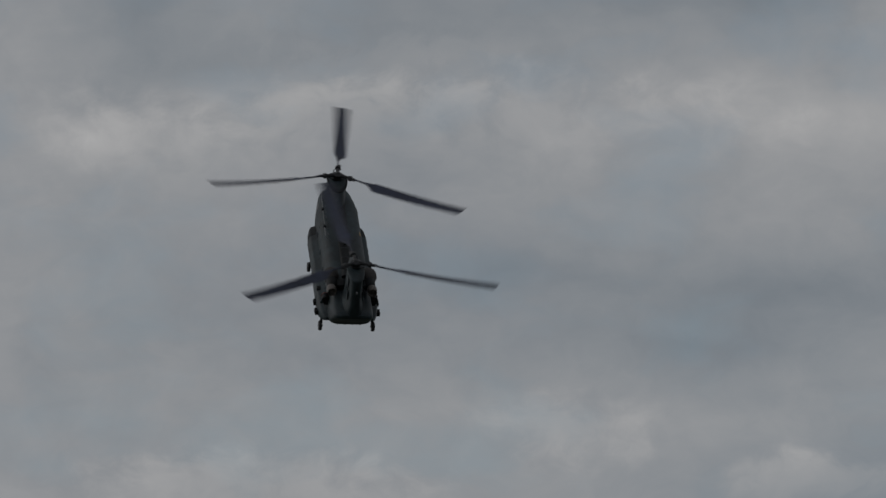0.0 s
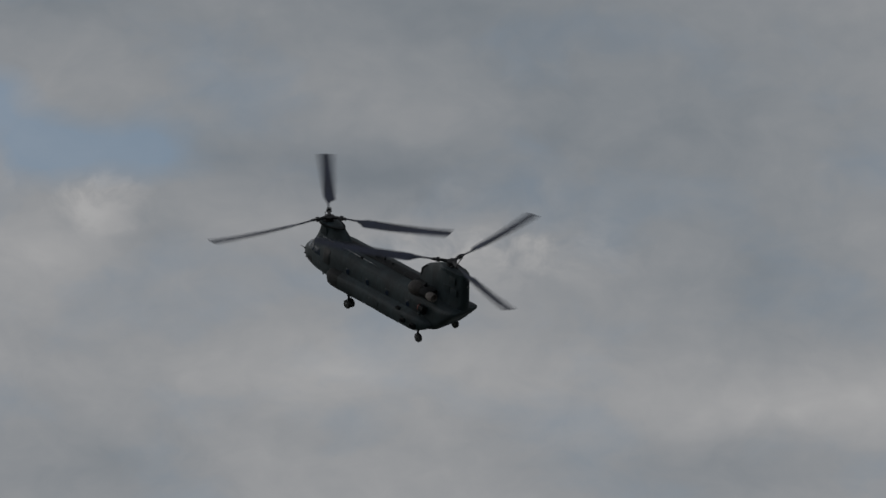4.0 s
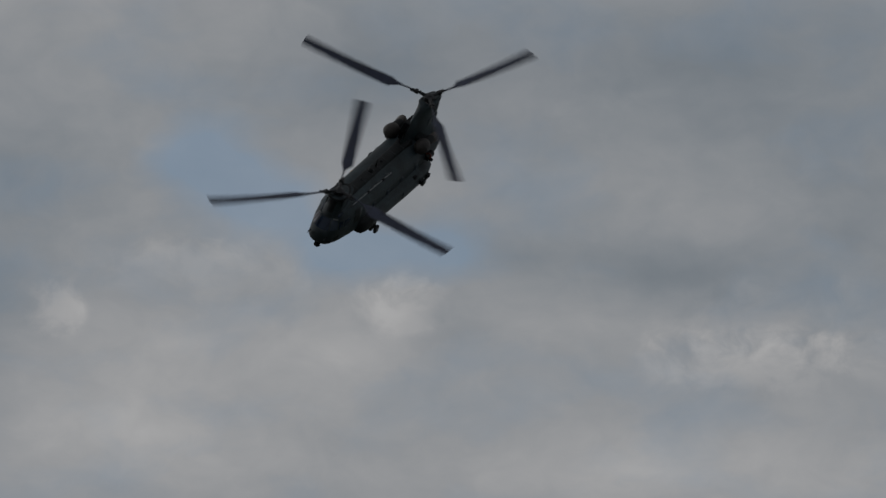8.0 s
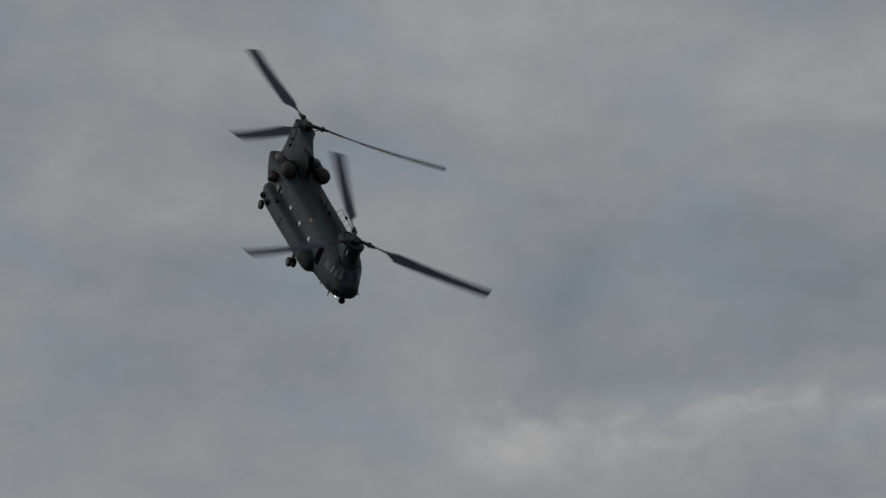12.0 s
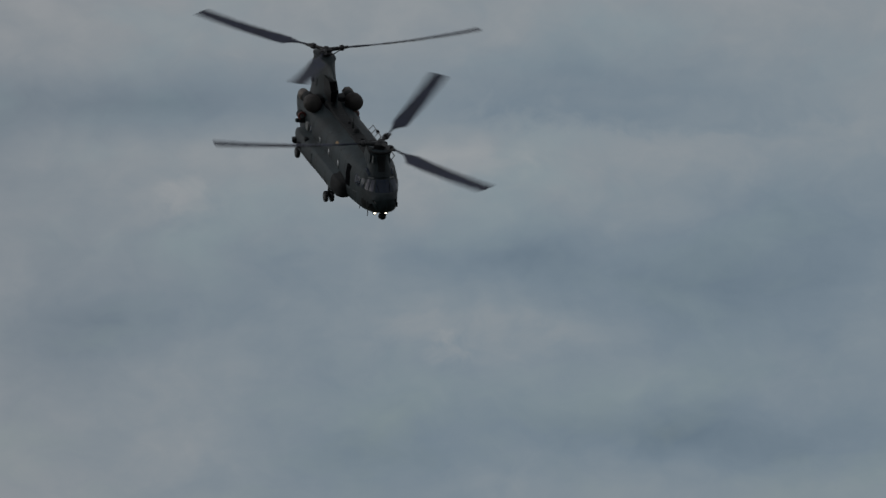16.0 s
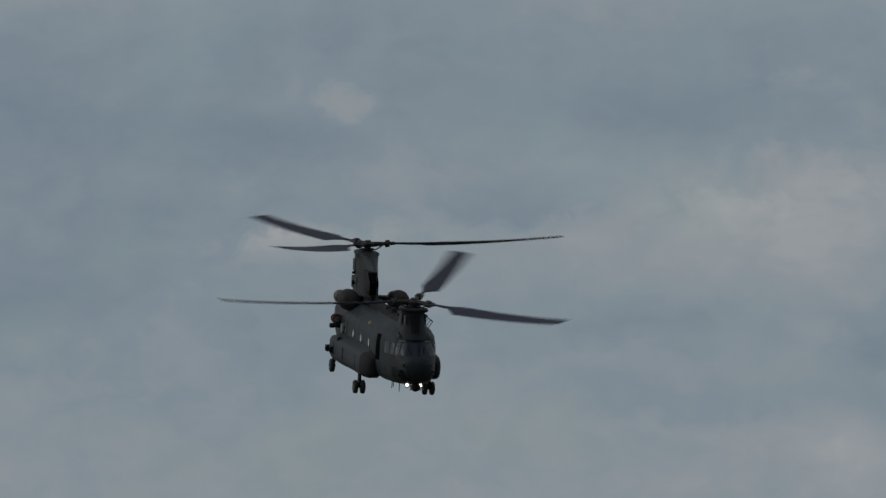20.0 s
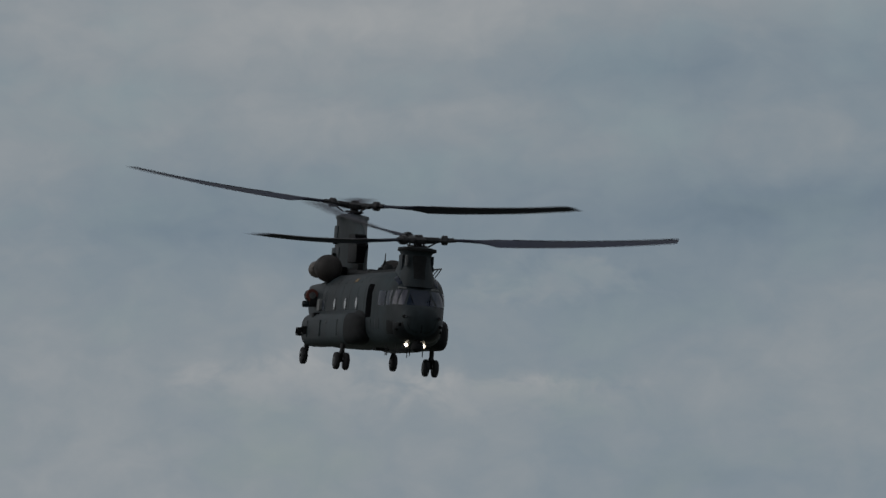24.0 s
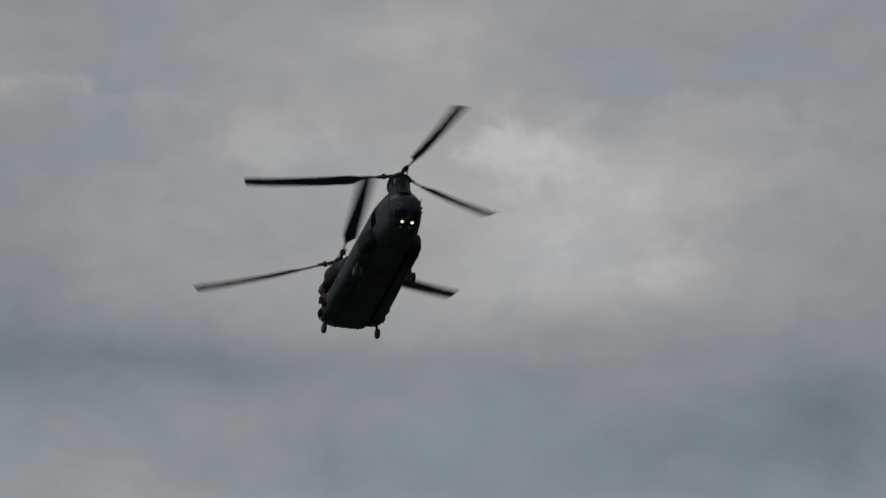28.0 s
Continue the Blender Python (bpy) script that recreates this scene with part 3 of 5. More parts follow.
def patch(x0, x1, z0, z1, side, lift=0.012, nx=4, nz=4, round_=0.0, thick=0.03):
    """A sheet that lies on the hull's flank, with depth into it; round_: how far its corners are rounded off (1: an ellipse)."""
    bm = bmesh.new()
    rim = []
    steps = 20
    for k in range(steps):
        a = 2 * math.pi * k / steps
        c, s = math.cos(a), math.sin(a)
        p = 2 + (1 - round_) * 8
        rim.append(((x0 + x1) / 2 + (x1 - x0) / 2 * math.copysign(abs(c) ** (2 / p), c),
                    (z0 + z1) / 2 + (z1 - z0) / 2 * math.copysign(abs(s) ** (2 / p), s)))
    cx, cz = (x0 + x1) / 2, (z0 + z1) / 2
    layers = []
    for f, d in ((1.0, -thick), (1.0, lift * 0.6), (0.94, lift), (0.5, lift), (0.05, lift)):
        layers.append([Vector((cx + (x - cx) * f, side * (hull_side(cx + (x - cx) * f, cz + (z - cz) * f) + d), cz + (z - cz) * f)) for x, z in rim])
    skin(bm, layers)
    return bm


def build_pod(heli, side):
    """The long fuel pod on the flank."""
    bm = bmesh.new()
    rings = []
    rows = ((4.15, 0.06, 0.95, 1.35), (4.08, 0.24, 0.78, 1.50), (3.9, 0.37, 0.67, 1.60), (3.5, 0.47, 0.61, 1.67), (2.8, 0.53, 0.595, 1.72),
            (0, 0.53, 0.595, 1.74), (-1.8, 0.57, 0.56, 1.74), (-4.2, 0.58, 0.56, 1.74), (-4.7, 0.56, 0.60, 1.72), (-5.2, 0.47, 0.80, 1.66), (-5.6, 0.36, 1.00, 1.55), (-5.9, 0.15, 1.20, 1.42))
    xs = [r[0] for r in rows[:5]] + [2.2, 1.2, 0.2, -0.8, -1.8, -2.8, -3.6] + [r[0] for r in rows[7:]]
    for x in xs:
        out, zb, zt = interp(rows, x)
        ring = []
        # outer contour from the top inner edge over the bulge to the belly
        y_in = hull_side(x, 1.75) - 0.2
        pts = [(y_in, zt + 0.12 * min(out / 0.5, 1)), (1.33 + out * 0.10, zt + 0.10 * min(out / 0.5, 1))]
        for k in range(9):
            a = math.pi / 2 - math.pi * k / 8
            c, s = math.cos(a), math.sin(a)
            zc, hh = (zb + zt) / 2, (zt - zb) / 2
            pts.append((1.33 + out * 0.25 + out * 0.75 * max(c, 0) ** 0.62, zc + hh * math.copysign(abs(s) ** 0.72, s)))
        pts.append((y_in, zb + 0.012))
        rings.append([Vector((x, side * y, z)) for y, z in pts])
    skin(bm, rings)
    pod = part("fuel_pod", bm, PAINT, heli, "long rounded fuel pod along the flank", sharp=50)
    # near-black sheet laid over the pod's front end
    bm = bmesh.new()
    skin(bm, [[Vector((p.x + 0.012 * (p.x > 4.0), p.y + side * 0.008, p.z + (0.008 if p.z > 1.2 else -0.008))) for p in rings[i]] for i in range(5)])
    part("nose_cap", bm, PAINT_DARK, pod, "darker front end of the pod", sharp=50)
    return pod


def build_spine(heli):
    """The drive shaft cover along the roof."""
    bm = bmesh.new()
    rings = []
    rows = ((4.6, 0.42, 3.42), (3.6, 0.40, 3.38), (0, 0.38, 3.38), (-3.0, 0.40, 3.42), (-4.2, 0.50, 3.52))
    for k in range(16):
        x = 4.6 - 8.8 * k / 15
        hw, zt = interp(rows, x)
        rings.append(oval(x, 3.0, zt, hw, 3.0, 20))
    skin(bm, rings)
    spine = part("spine_cover", bm, PAINT_DARK, heli, "low dark drive shaft cover along the roof")
    for k in range(7):
        x = 3.2 - k * 1.05
        bm = bmesh.new()
        hw, zt = interp(rows, x)
        skin(bm, [oval(x + d, 3.0, zt + 0.008, hw + 0.008, 3.0, 20) for d in (-0.02, 0.02)])
        part("seam", bm, SEAM, spine)
    return spine


def build_forward_pylon(heli):
    bm = bmesh.new()
    # height, front edge, rear edge, half width
    rows = ((2.70, 6.62, 2.7, 0.72), (3.00, 6.48, 2.9, 0.66), (3.25, 6.38, 3.3, 0.58), (3.50, 6.31, 3.55, 0.52), (3.75, 6.28, 3.85, 0.50), (3.88, 6.29, 4.1, 0.51),
            (3.97, 6.40, 4.2, 0.60), (4.04, 6.42, 4.35, 0.61), (4.10, 6.34, 4.6, 0.52), (4.11, 6.15, 5.2, 0.32))
    n = 28
    rings = []
    for z, xf, xr, hw in rows:
        ring = []
        xm = xf - hw * 1.05
        for k in range(n):
            a = 2 * math.pi * k / n
            c, s = math.cos(a), math.sin(a)
            if c > 0:
                ring.append(Vector((xm + (xf - xm) * c ** 0.9, hw * s, z)))
            else:
                ring.append(Vector((xm + (xm - xr) * c, hw * math.copysign(abs(s) ** 1.15, s), z)))
        rings.append(ring)
    skin(bm, rings)
    pylon = part("forward_pylon", bm, PAINT, heli, "short oval forward rotor pylon with a flared lip", sharp=50)
    bm = bmesh.new()
    rings = []
    for z, xf, hw in ((2.98, 6.50, 0.34), (3.25, 6.39, 0.33), (3.5, 6.325, 0.31), (3.8, 6.295, 0.30)):
        rings.append([Vector((xf - 0.55 * (k / 8 - 0.5) ** 2 * hw / 0.3 + 0.012, hw * (k / 4 - 1), z)) for k in range(9)] +
                     [Vector((xf - 0.25, hw * (1 - k / 4), z)) for k in range(9)])
    skin(bm, rings)
    grille = part("front_grille", bm, PAINT_DARK, pylon, "dark cooler grille")
    # pale block at the pylon's starboard front edge
    bm = bmesh.new()
    box(bm, 6.12, 6.30, -0.50, -0.44, 3.42, 3.80, 0.02)
    part("pale_block", bm, GREYCAP, pylon, "small pale block on the pylon")
    for s in (-1, 1):
        bm = bmesh.new()
        box(bm, 5.35, 5.95, s * 0.545 - 0.025, s * 0.545 + 0.025, 3.25, 3.82, 0.02)
        panel = part("access_panel", bm, PANEL, pylon)
        bm = bmesh.new()
        lathe(bm, [(-0.02, 0.055), (0.03, 0.05), (0.045, 0.02)], 12, "Y", (5.98, s * 0.46, 3.72), Matrix.Scale(s, 3, Vector((0, 1, 0))))
        part("warning_sensor", bm, PAINT_DARK, pylon, "small round sensor housing")
    bm = bmesh.new()
    rim = []
    for z, grow in ((3.955, 0.0), (3.97, 0.012), (4.05, 0.016), (4.075, 0.0)):
        ring = []
        for k in range(28):
            a = 2 * math.pi * k / 28
            c, q = math.cos(a), math.sin(a)
            xm, hw = 5.76, 0.645 + grow
            if c > 0:
                ring.append(Vector((xm + (0.70 + grow) * c ** 0.9, hw * q, z)))
            else:
                ring.append(Vector((xm + (1.52 + grow) * c, hw * math.copysign(abs(q) ** 1.15, q), z)))
        rim.append(ring)
    skin(bm, rim)
    part("collar", bm, PAINT_DARK, pylon, "dark rim round the pylon top")
    for k in range(3):
        a = 2 * math.pi * k / 3 + 0.5
        bm = bmesh.new()
        rod(bm, (FWD_HUB.x + 0.3 * math.cos(a), 0.3 * math.sin(a), 4.08), (FWD_HUB.x + 0.3 * math.cos(a), 0.3 * math.sin(a), 4.24), 0.035, 8)
        part("actuator", bm, STEEL, pylon, "short upright control actuator")
    bm = bmesh.new()
    lathe(bm, [(4.05, 0.24), (4.12, 0.22), (4.15, 0.13), (4.34, 0.12)], 18, "Z", (FWD_HUB.x, 0, 0))
    part("rotor_mast", bm, STEEL, pylon, "dark steel mast")
    return pylon


def build_aft_pylon(heli):
    bm = bmesh.new()
    # height, front edge, rear edge, half width
    rows = ((2.75, -3.0, -7.74, 0.74), (3.0, -3.05, -7.79, 0.64), (3.3, -3.12, -7.82, 0.55), (3.62, -3.2, -7.83, 0.51), (3.85, -3.28, -7.82, 0.49), (4.1, -3.36, -7.81, 0.48), (4.35, -3.46, -7.80, 0.48),
            (4.6, -3.75, -7.78, 0.48), (4.85, -4.1, -7.77, 0.48), (5.1, -4.55, -7.76, 0.48), (5.28, -4.95, -7.73, 0.49), (5.38, -5.2, -7.69, 0.56), (5.45, -5.45, -7.55, 0.54), (5.50, -5.7, -7.2, 0.40))
    n = 30
    rings = []
    for z, xf, xr, hw in rows:
        ring = []
        xm = min(-5.9, xf - 0.5)
        for k in range(n):
            a = 2 * math.pi * k / n
            c, s = math.cos(a), math.sin(a)
            if c > 0:
                # a blunt wedge towards the front
                ring.append(Vector((xm + (xf - xm) * c, hw * math.copysign((1 - c) * 0.80 + 0.20 * math.sqrt(max(1 - c * c, 0)), s), z)))
            else:
                ring.append(Vector((xm + (xm - xr) * c, hw * math.copysign(abs(s) ** 0.5, s), z)))
        rings.append(ring)
    skin(bm, rings)
    pylon = part("aft_pylon", bm, PAINT, heli, "tall slab-sided aft rotor pylon with a sloping front", sharp=50)
    bm = bmesh.new()
    box(bm, -5.0, -3.42, -0.36, 0.08, 3.70, 4.32, 0.05)
    skin(bm, [[Vector((-5.0, -0.36, z)), Vector((x0, -0.36, z)), Vector((x0, 0.08, z)), Vector((-5.0, 0.08, z))]
              for z, x0 in ((4.30, -3.46), (4.74, -3.94))])
    scoop = part("cooler_intake", bm, PAINT_DARK, pylon, "boxy cooling air intake beside the sloping front")
    # closed black plate painted as the unlit inside of the intake
    bm = bmesh.new()
    skin(bm, [[Vector((x0 - 0.05, -0.34, z)), Vector((x0, -0.34, z)), Vector((x0, 0.06, z)), Vector((x0 - 0.05, 0.06, z))]
              for z, x0 in ((3.72, -3.40), (4.28, -3.40), (4.44, -3.59), (4.70, -3.87))])
    part("intake_mouth", bm, VOID, scoop, "black open mouth")
    # near-black box below the intake
    bm = bmesh.new()
    box(bm, -4.4, -3.42, -0.26, -0.02, 3.20, 3.66, 0.05)
    part("lower_fairing", bm, PAINT_DARK, pylon, "dark lower front fairing")
    for x, z in ((-7.0, 4.0), (-6.3, 4.0), (-6.8, 4.8)):
        for s in (-1, 1):
            bm = bmesh.new()
            box(bm, x - 0.3, x + 0.3, s * 0.478 - 0.02, s * 0.478 + 0.02, z - 0.28, z + 0.28, 0.02)
            part("access_panel", bm, PANEL, pylon)
    for z, r in ((4.45, 0.06), (3.98, 0.10)):
        bm = bmesh.new()
        lathe(bm, [(-0.02, r), (0.16, r), (0.22, r * 0.7)], 12, "Y", (-6.6, -0.46 - 0.12, z))
        part("warning_sensor", bm, PAINT_DARK, pylon, "small round sensor housing")
    bm = bmesh.new()
    box(bm, -7.88, -7.76, -0.07, 0.07, 4.55, 4.68, 0.02)
    part("tail_light", bm, LAMP_OFF, pylon, "small unlit tail light")
    bm = bmesh.new()
    lathe(bm, [(5.4, 0.30), (5.52, 0.28), (5.56, 0.16), (5.80, 0.14)], 18, "Z", (AFT_HUB.x, 0, 0))
    part("rotor_mast", bm, STEEL, pylon, "dark steel mast")
    return pylon


def build_engine(heli, side):
    y, z = side * 1.19, 3.42
    bm = bmesh.new()
    lathe(bm, [(-4.5, 0.24), (-4.6, 0.31), (-4.8, 0.34), (-5.2, 0.33), (-5.42, 0.29), (-5.5, 0.25)], 22, "X", (0, y, z))
    engine = part("engine", bm, PAINT_DARK, heli, "dark turbine engine nacelle beside the aft pylon")
    bm = bmesh.new()
    lathe(bm, [(-3.62, 0.06), (-3.64, 0.20), (-3.70, 0.32), (-3.80, 0.41), (-3.95, 0.475), (-4.15, 0.50), (-4.35, 0.48), (-4.55, 0.42), (-4.72, 0.34)], 24, "X", (0, y, z))
    part("intake_screen", bm, MESH, engine, "bulbous grey intake dust filter")
    for x, r in ((-3.95, 0.472), (-4.32, 0.478)):
        bm = bmesh.new()
        lathe(bm, [(x - 0.025, r - 0.03), (x - 0.02, r + 0.008), (x + 0.02, r + 0.008), (x + 0.025, r - 0.03)], 24, "X", (0, y, z))
        part("filter_band", bm, MESH, engine)
    bm = bmesh.new()
    lathe(bm, [(-5.40, 0.25), (-5.52, 0.30), (-5.76, 0.315), (-6.0, 0.29), (-6.0, 0.25), (-5.8, 0.23), (-5.7, 0.02)], 22, "X", (0, y + side * 0.08, z - 0.02))
    part("exhaust", bm, HOT, engine, "heat-stained exhaust pipe")
    bm = bmesh.new()
    box(bm, -5.4, -4.6, min(side * 0.4, y), max(side * 0.4, y), z - 0.16, z + 0.12, 0.05)
    box(bm, -5.35, -4.65, min(side * 0.9, y), max(side * 0.9, y), 3.1, z, 0.04)
    part("engine_mount", bm, PAINT_DARK, engine)
    return engine


def build_wheel(parent, at, width):
    bm = bmesh.new()
    r = 0.31
    lathe(bm, [(-width / 2, 0.16), (-width / 2, 0.24), (-width * 0.42, 0.285), (-width * 0.25, r), (width * 0.25, r), (width * 0.42, 0.285), (width / 2, 0.24), (width / 2, 0.16)], 24, "Y")
    tyre = part("wheel", bm, RUBBER, parent, "black rubber tyre", pose(*at))
    bm = bmesh.new()
    lathe(bm, [(-width * 0.52, 0.05), (-width * 0.54, 0.13), (-width * 0.44, 0.17), (width * 0.44, 0.17), (width * 0.54, 0.13), (width * 0.52, 0.05)], 16, "Y")
    part("rim", bm, RIM, tyre, "grey metal rim")


def build_forward_gear(heli, side):
    x, y, z = 1.73, side * 1.62, 0.0
    bm = bmesh.new()
    rod(bm, (x + 0.05, y, 1.0), (x + 0.05, y, 0.28), 0.085, 12)
    lathe(bm, [(0.27, 0.06), (0.28, 0.10), (0.34, 0.10), (0.36, 0.08)], 12, "Z", (x + 0.05, y, 0))
    gear = part("forward_gear", bm, STEEL, heli, "dark twin-wheel landing gear leg")
    for name, a, b, r in (("piston", (x + 0.05, y, 0.32), (x, y, 0.0), 0.055), ("axle", (x, y - 0.28, z), (x, y + 0.28, z), 0.05),
                          ("brace", (x + 0.32, y, 0.70), (x + 0.05, y, 0.30), 0.03),
                          ("torque_link", (x - 0.15, y, 0.62), (x - 0.20, y, 0.28), 0.025), ("torque_link", (x - 0.20, y, 0.28), (x, y, 0.06), 0.025)):
        bm = bmesh.new()
        rod(bm, a, b, r, 10)
        part(name, bm, STEEL, gear)
    for d in (-0.17, 0.17):
        build_wheel(gear, (x, y + d, z), 0.2)


def build_aft_gear(heli, side):
    x, y, z = -5.08, side * 1.66, 0.24
    bm = bmesh.new()
    rod(bm, (x + 0.12, y - side * 0.06, 1.15), (x + 0.10, y - side * 0.05, 0.55), 0.08, 12)
    gear = part("aft_gear", bm, STEEL, heli, "dark single-wheel landing gear leg")
    for name, a, b, r in (("piston", (x + 0.10, y - side * 0.05, 0.60), (x + 0.02, y - side * 0.10, 0.2), 0.05),
                          ("axle", (x, y - side * 0.16, z), (x, y + side * 0.15, z), 0.05),
                          ("brace", (x + 0.42, y - side * 0.1, 0.82), (x + 0.05, y - side * 0.12, 0.38), 0.03)):
        bm = bmesh.new()
        rod(bm, a, b, r, 10)
        part(name, bm, STEEL, gear)
    build_wheel(gear, (x, y, z), 0.22)


def nose_ring(x, ang):
    hw, zb, zt = hull_at(x)
    u = min(max((7.5 - x) / 1.5, 0), 1)
    c, s = math.cos(ang), math.sin(ang)
    p = (2.2 + u) if s >= 0 else (2.3 + 1.9 * u)
    return Vector((x, hw * math.copysign(abs(c) ** (2 / p), c), (zb + zt) / 2 + (zt - zb) / 2 * math.copysign(abs(s) ** (2 / p), s)))


def nose_pane(x0, x1, a0, a1, lift=0.016, depth=0.03):
    """A pane lying on the nose between two stations and two angles round the body (degrees, 90: up)."""
    bm = bmesh.new()
    nx, na = 5, 6
    grid = {}
    for side, d in ((0, lift), (1, -depth)):
        for i in range(nx + 1):
            for j in range(na + 1):
                x = x0 + (x1 - x0) * i / nx
                a = radians(a0 + (a1 - a0) * j / na)
                p = nose_ring(x, a)
                t1 = nose_ring(x + 0.02, a) - nose_ring(x - 0.02, a)
                t2 = nose_ring(x, a + 0.02) - nose_ring(x, a - 0.02)
                nrm = t1.cross(t2).normalized()
                if nrm.dot(p - Vector((5.5, 0, 1.9))) < 0:
                    nrm = -nrm
                edge = i in (0, nx) or j in (0, na)
                grid[side, i, j] = bm.verts.new(p + nrm * (d if not (edge and side == 0) else d * 0.3))
    for i in range(nx):
        for j in range(na):
            bm.faces.new([grid[0, i, j], grid[0, i + 1, j], grid[0, i + 1, j + 1], grid[0, i, j + 1]])
            bm.faces.new([grid[1, i, j], grid[1, i, j + 1], grid[1, i + 1, j + 1], grid[1, i + 1, j]])
    for i in range(nx):
        for j in (0, na):
            bm.faces.new([grid[0, i, j], grid[0, i + 1, j], grid[1, i + 1, j], grid[1, i, j]])
    for j in range(na):
        for i in (0, nx):
            bm.faces.new([grid[0, i, j], grid[0, i, j + 1], grid[1, i, j + 1], grid[1, i, j]])
    return bm


def nose_point(bearing, z):
    """Where a level line from the cockpit's middle meets the hull; bearing 0: ahead, 90: to port."""
    c, q = math.cos(bearing), math.sin(bearing)
    lo, hi = 0.0, 2.2
    for _ in range(40):
        mid = (lo + hi) / 2
        x = 5.75 + mid * c
        hw, zb, zt = hull_at(x)
        inside = x < 7.52 and zb < z < zt and abs(mid * q) < nose_half(x, z)
        lo, hi = (mid, hi) if inside else (lo, mid)
    return Vector((5.75 + lo * c, lo * q, z))


def nose_half(x, z):
    hw, zb, zt = hull_at(x)
    u = min(max((7.5 - x) / 1.5, 0), 1)
    v = (z - (zb + zt) / 2) / ((zt - zb) / 2)
    p = (2.2 + u) if v >= 0 else (2.3 + 1.9 * u)
    return hw * max(1 - abs(v) ** p, 0) ** (1 / p)


def band_pane(b0, b1, z0, z1, lift=0.016, depth=0.03):
    """A pane on the nose between two bearings and two heights, slightly bowed out over its rim."""
    bm = bmesh.new()
    nb, nz = 6, 4
    grid = {}
    for i in range(nb + 1):
        for j in range(nz + 1):
            b, z = radians(b0 + (b1 - b0) * i / nb), z0 + (z1 - z0) * j / nz
            p = nose_point(b, z)
            nrm = (nose_point(b + 0.03, z) - nose_point(b - 0.03, z)).cross(nose_point(b, z + 0.02) - nose_point(b, z - 0.02)).normalized()
            if nrm.dot(p - Vector((5.75, 0, 1.7))) < 0:
                nrm = -nrm
            edge = i in (0, nb) or j in (0, nz)
            grid[0, i, j] = bm.verts.new(p + nrm * lift * (0.3 if edge else 1))
            grid[1, i, j] = bm.verts.new(p - nrm * depth)
    for i in range(nb):
        for j in range(nz):
            bm.faces.new([grid[0, i, j], grid[0, i + 1, j], grid[0, i + 1, j + 1], grid[0, i, j + 1]])
            bm.faces.new([grid[1, i, j], grid[1, i, j + 1], grid[1, i + 1, j + 1], grid[1, i + 1, j]])
    for i in range(nb):
        for j in (0, nz):
            bm.faces.new([grid[0, i, j], grid[0, i + 1, j], grid[1, i + 1, j], grid[1, i, j]])
    for j in range(nz):
        for i in (0, nb):
            bm.faces.new([grid[0, i, j], grid[0, i, j + 1], grid[1, i, j + 1], grid[1, i, j]])
    return bm


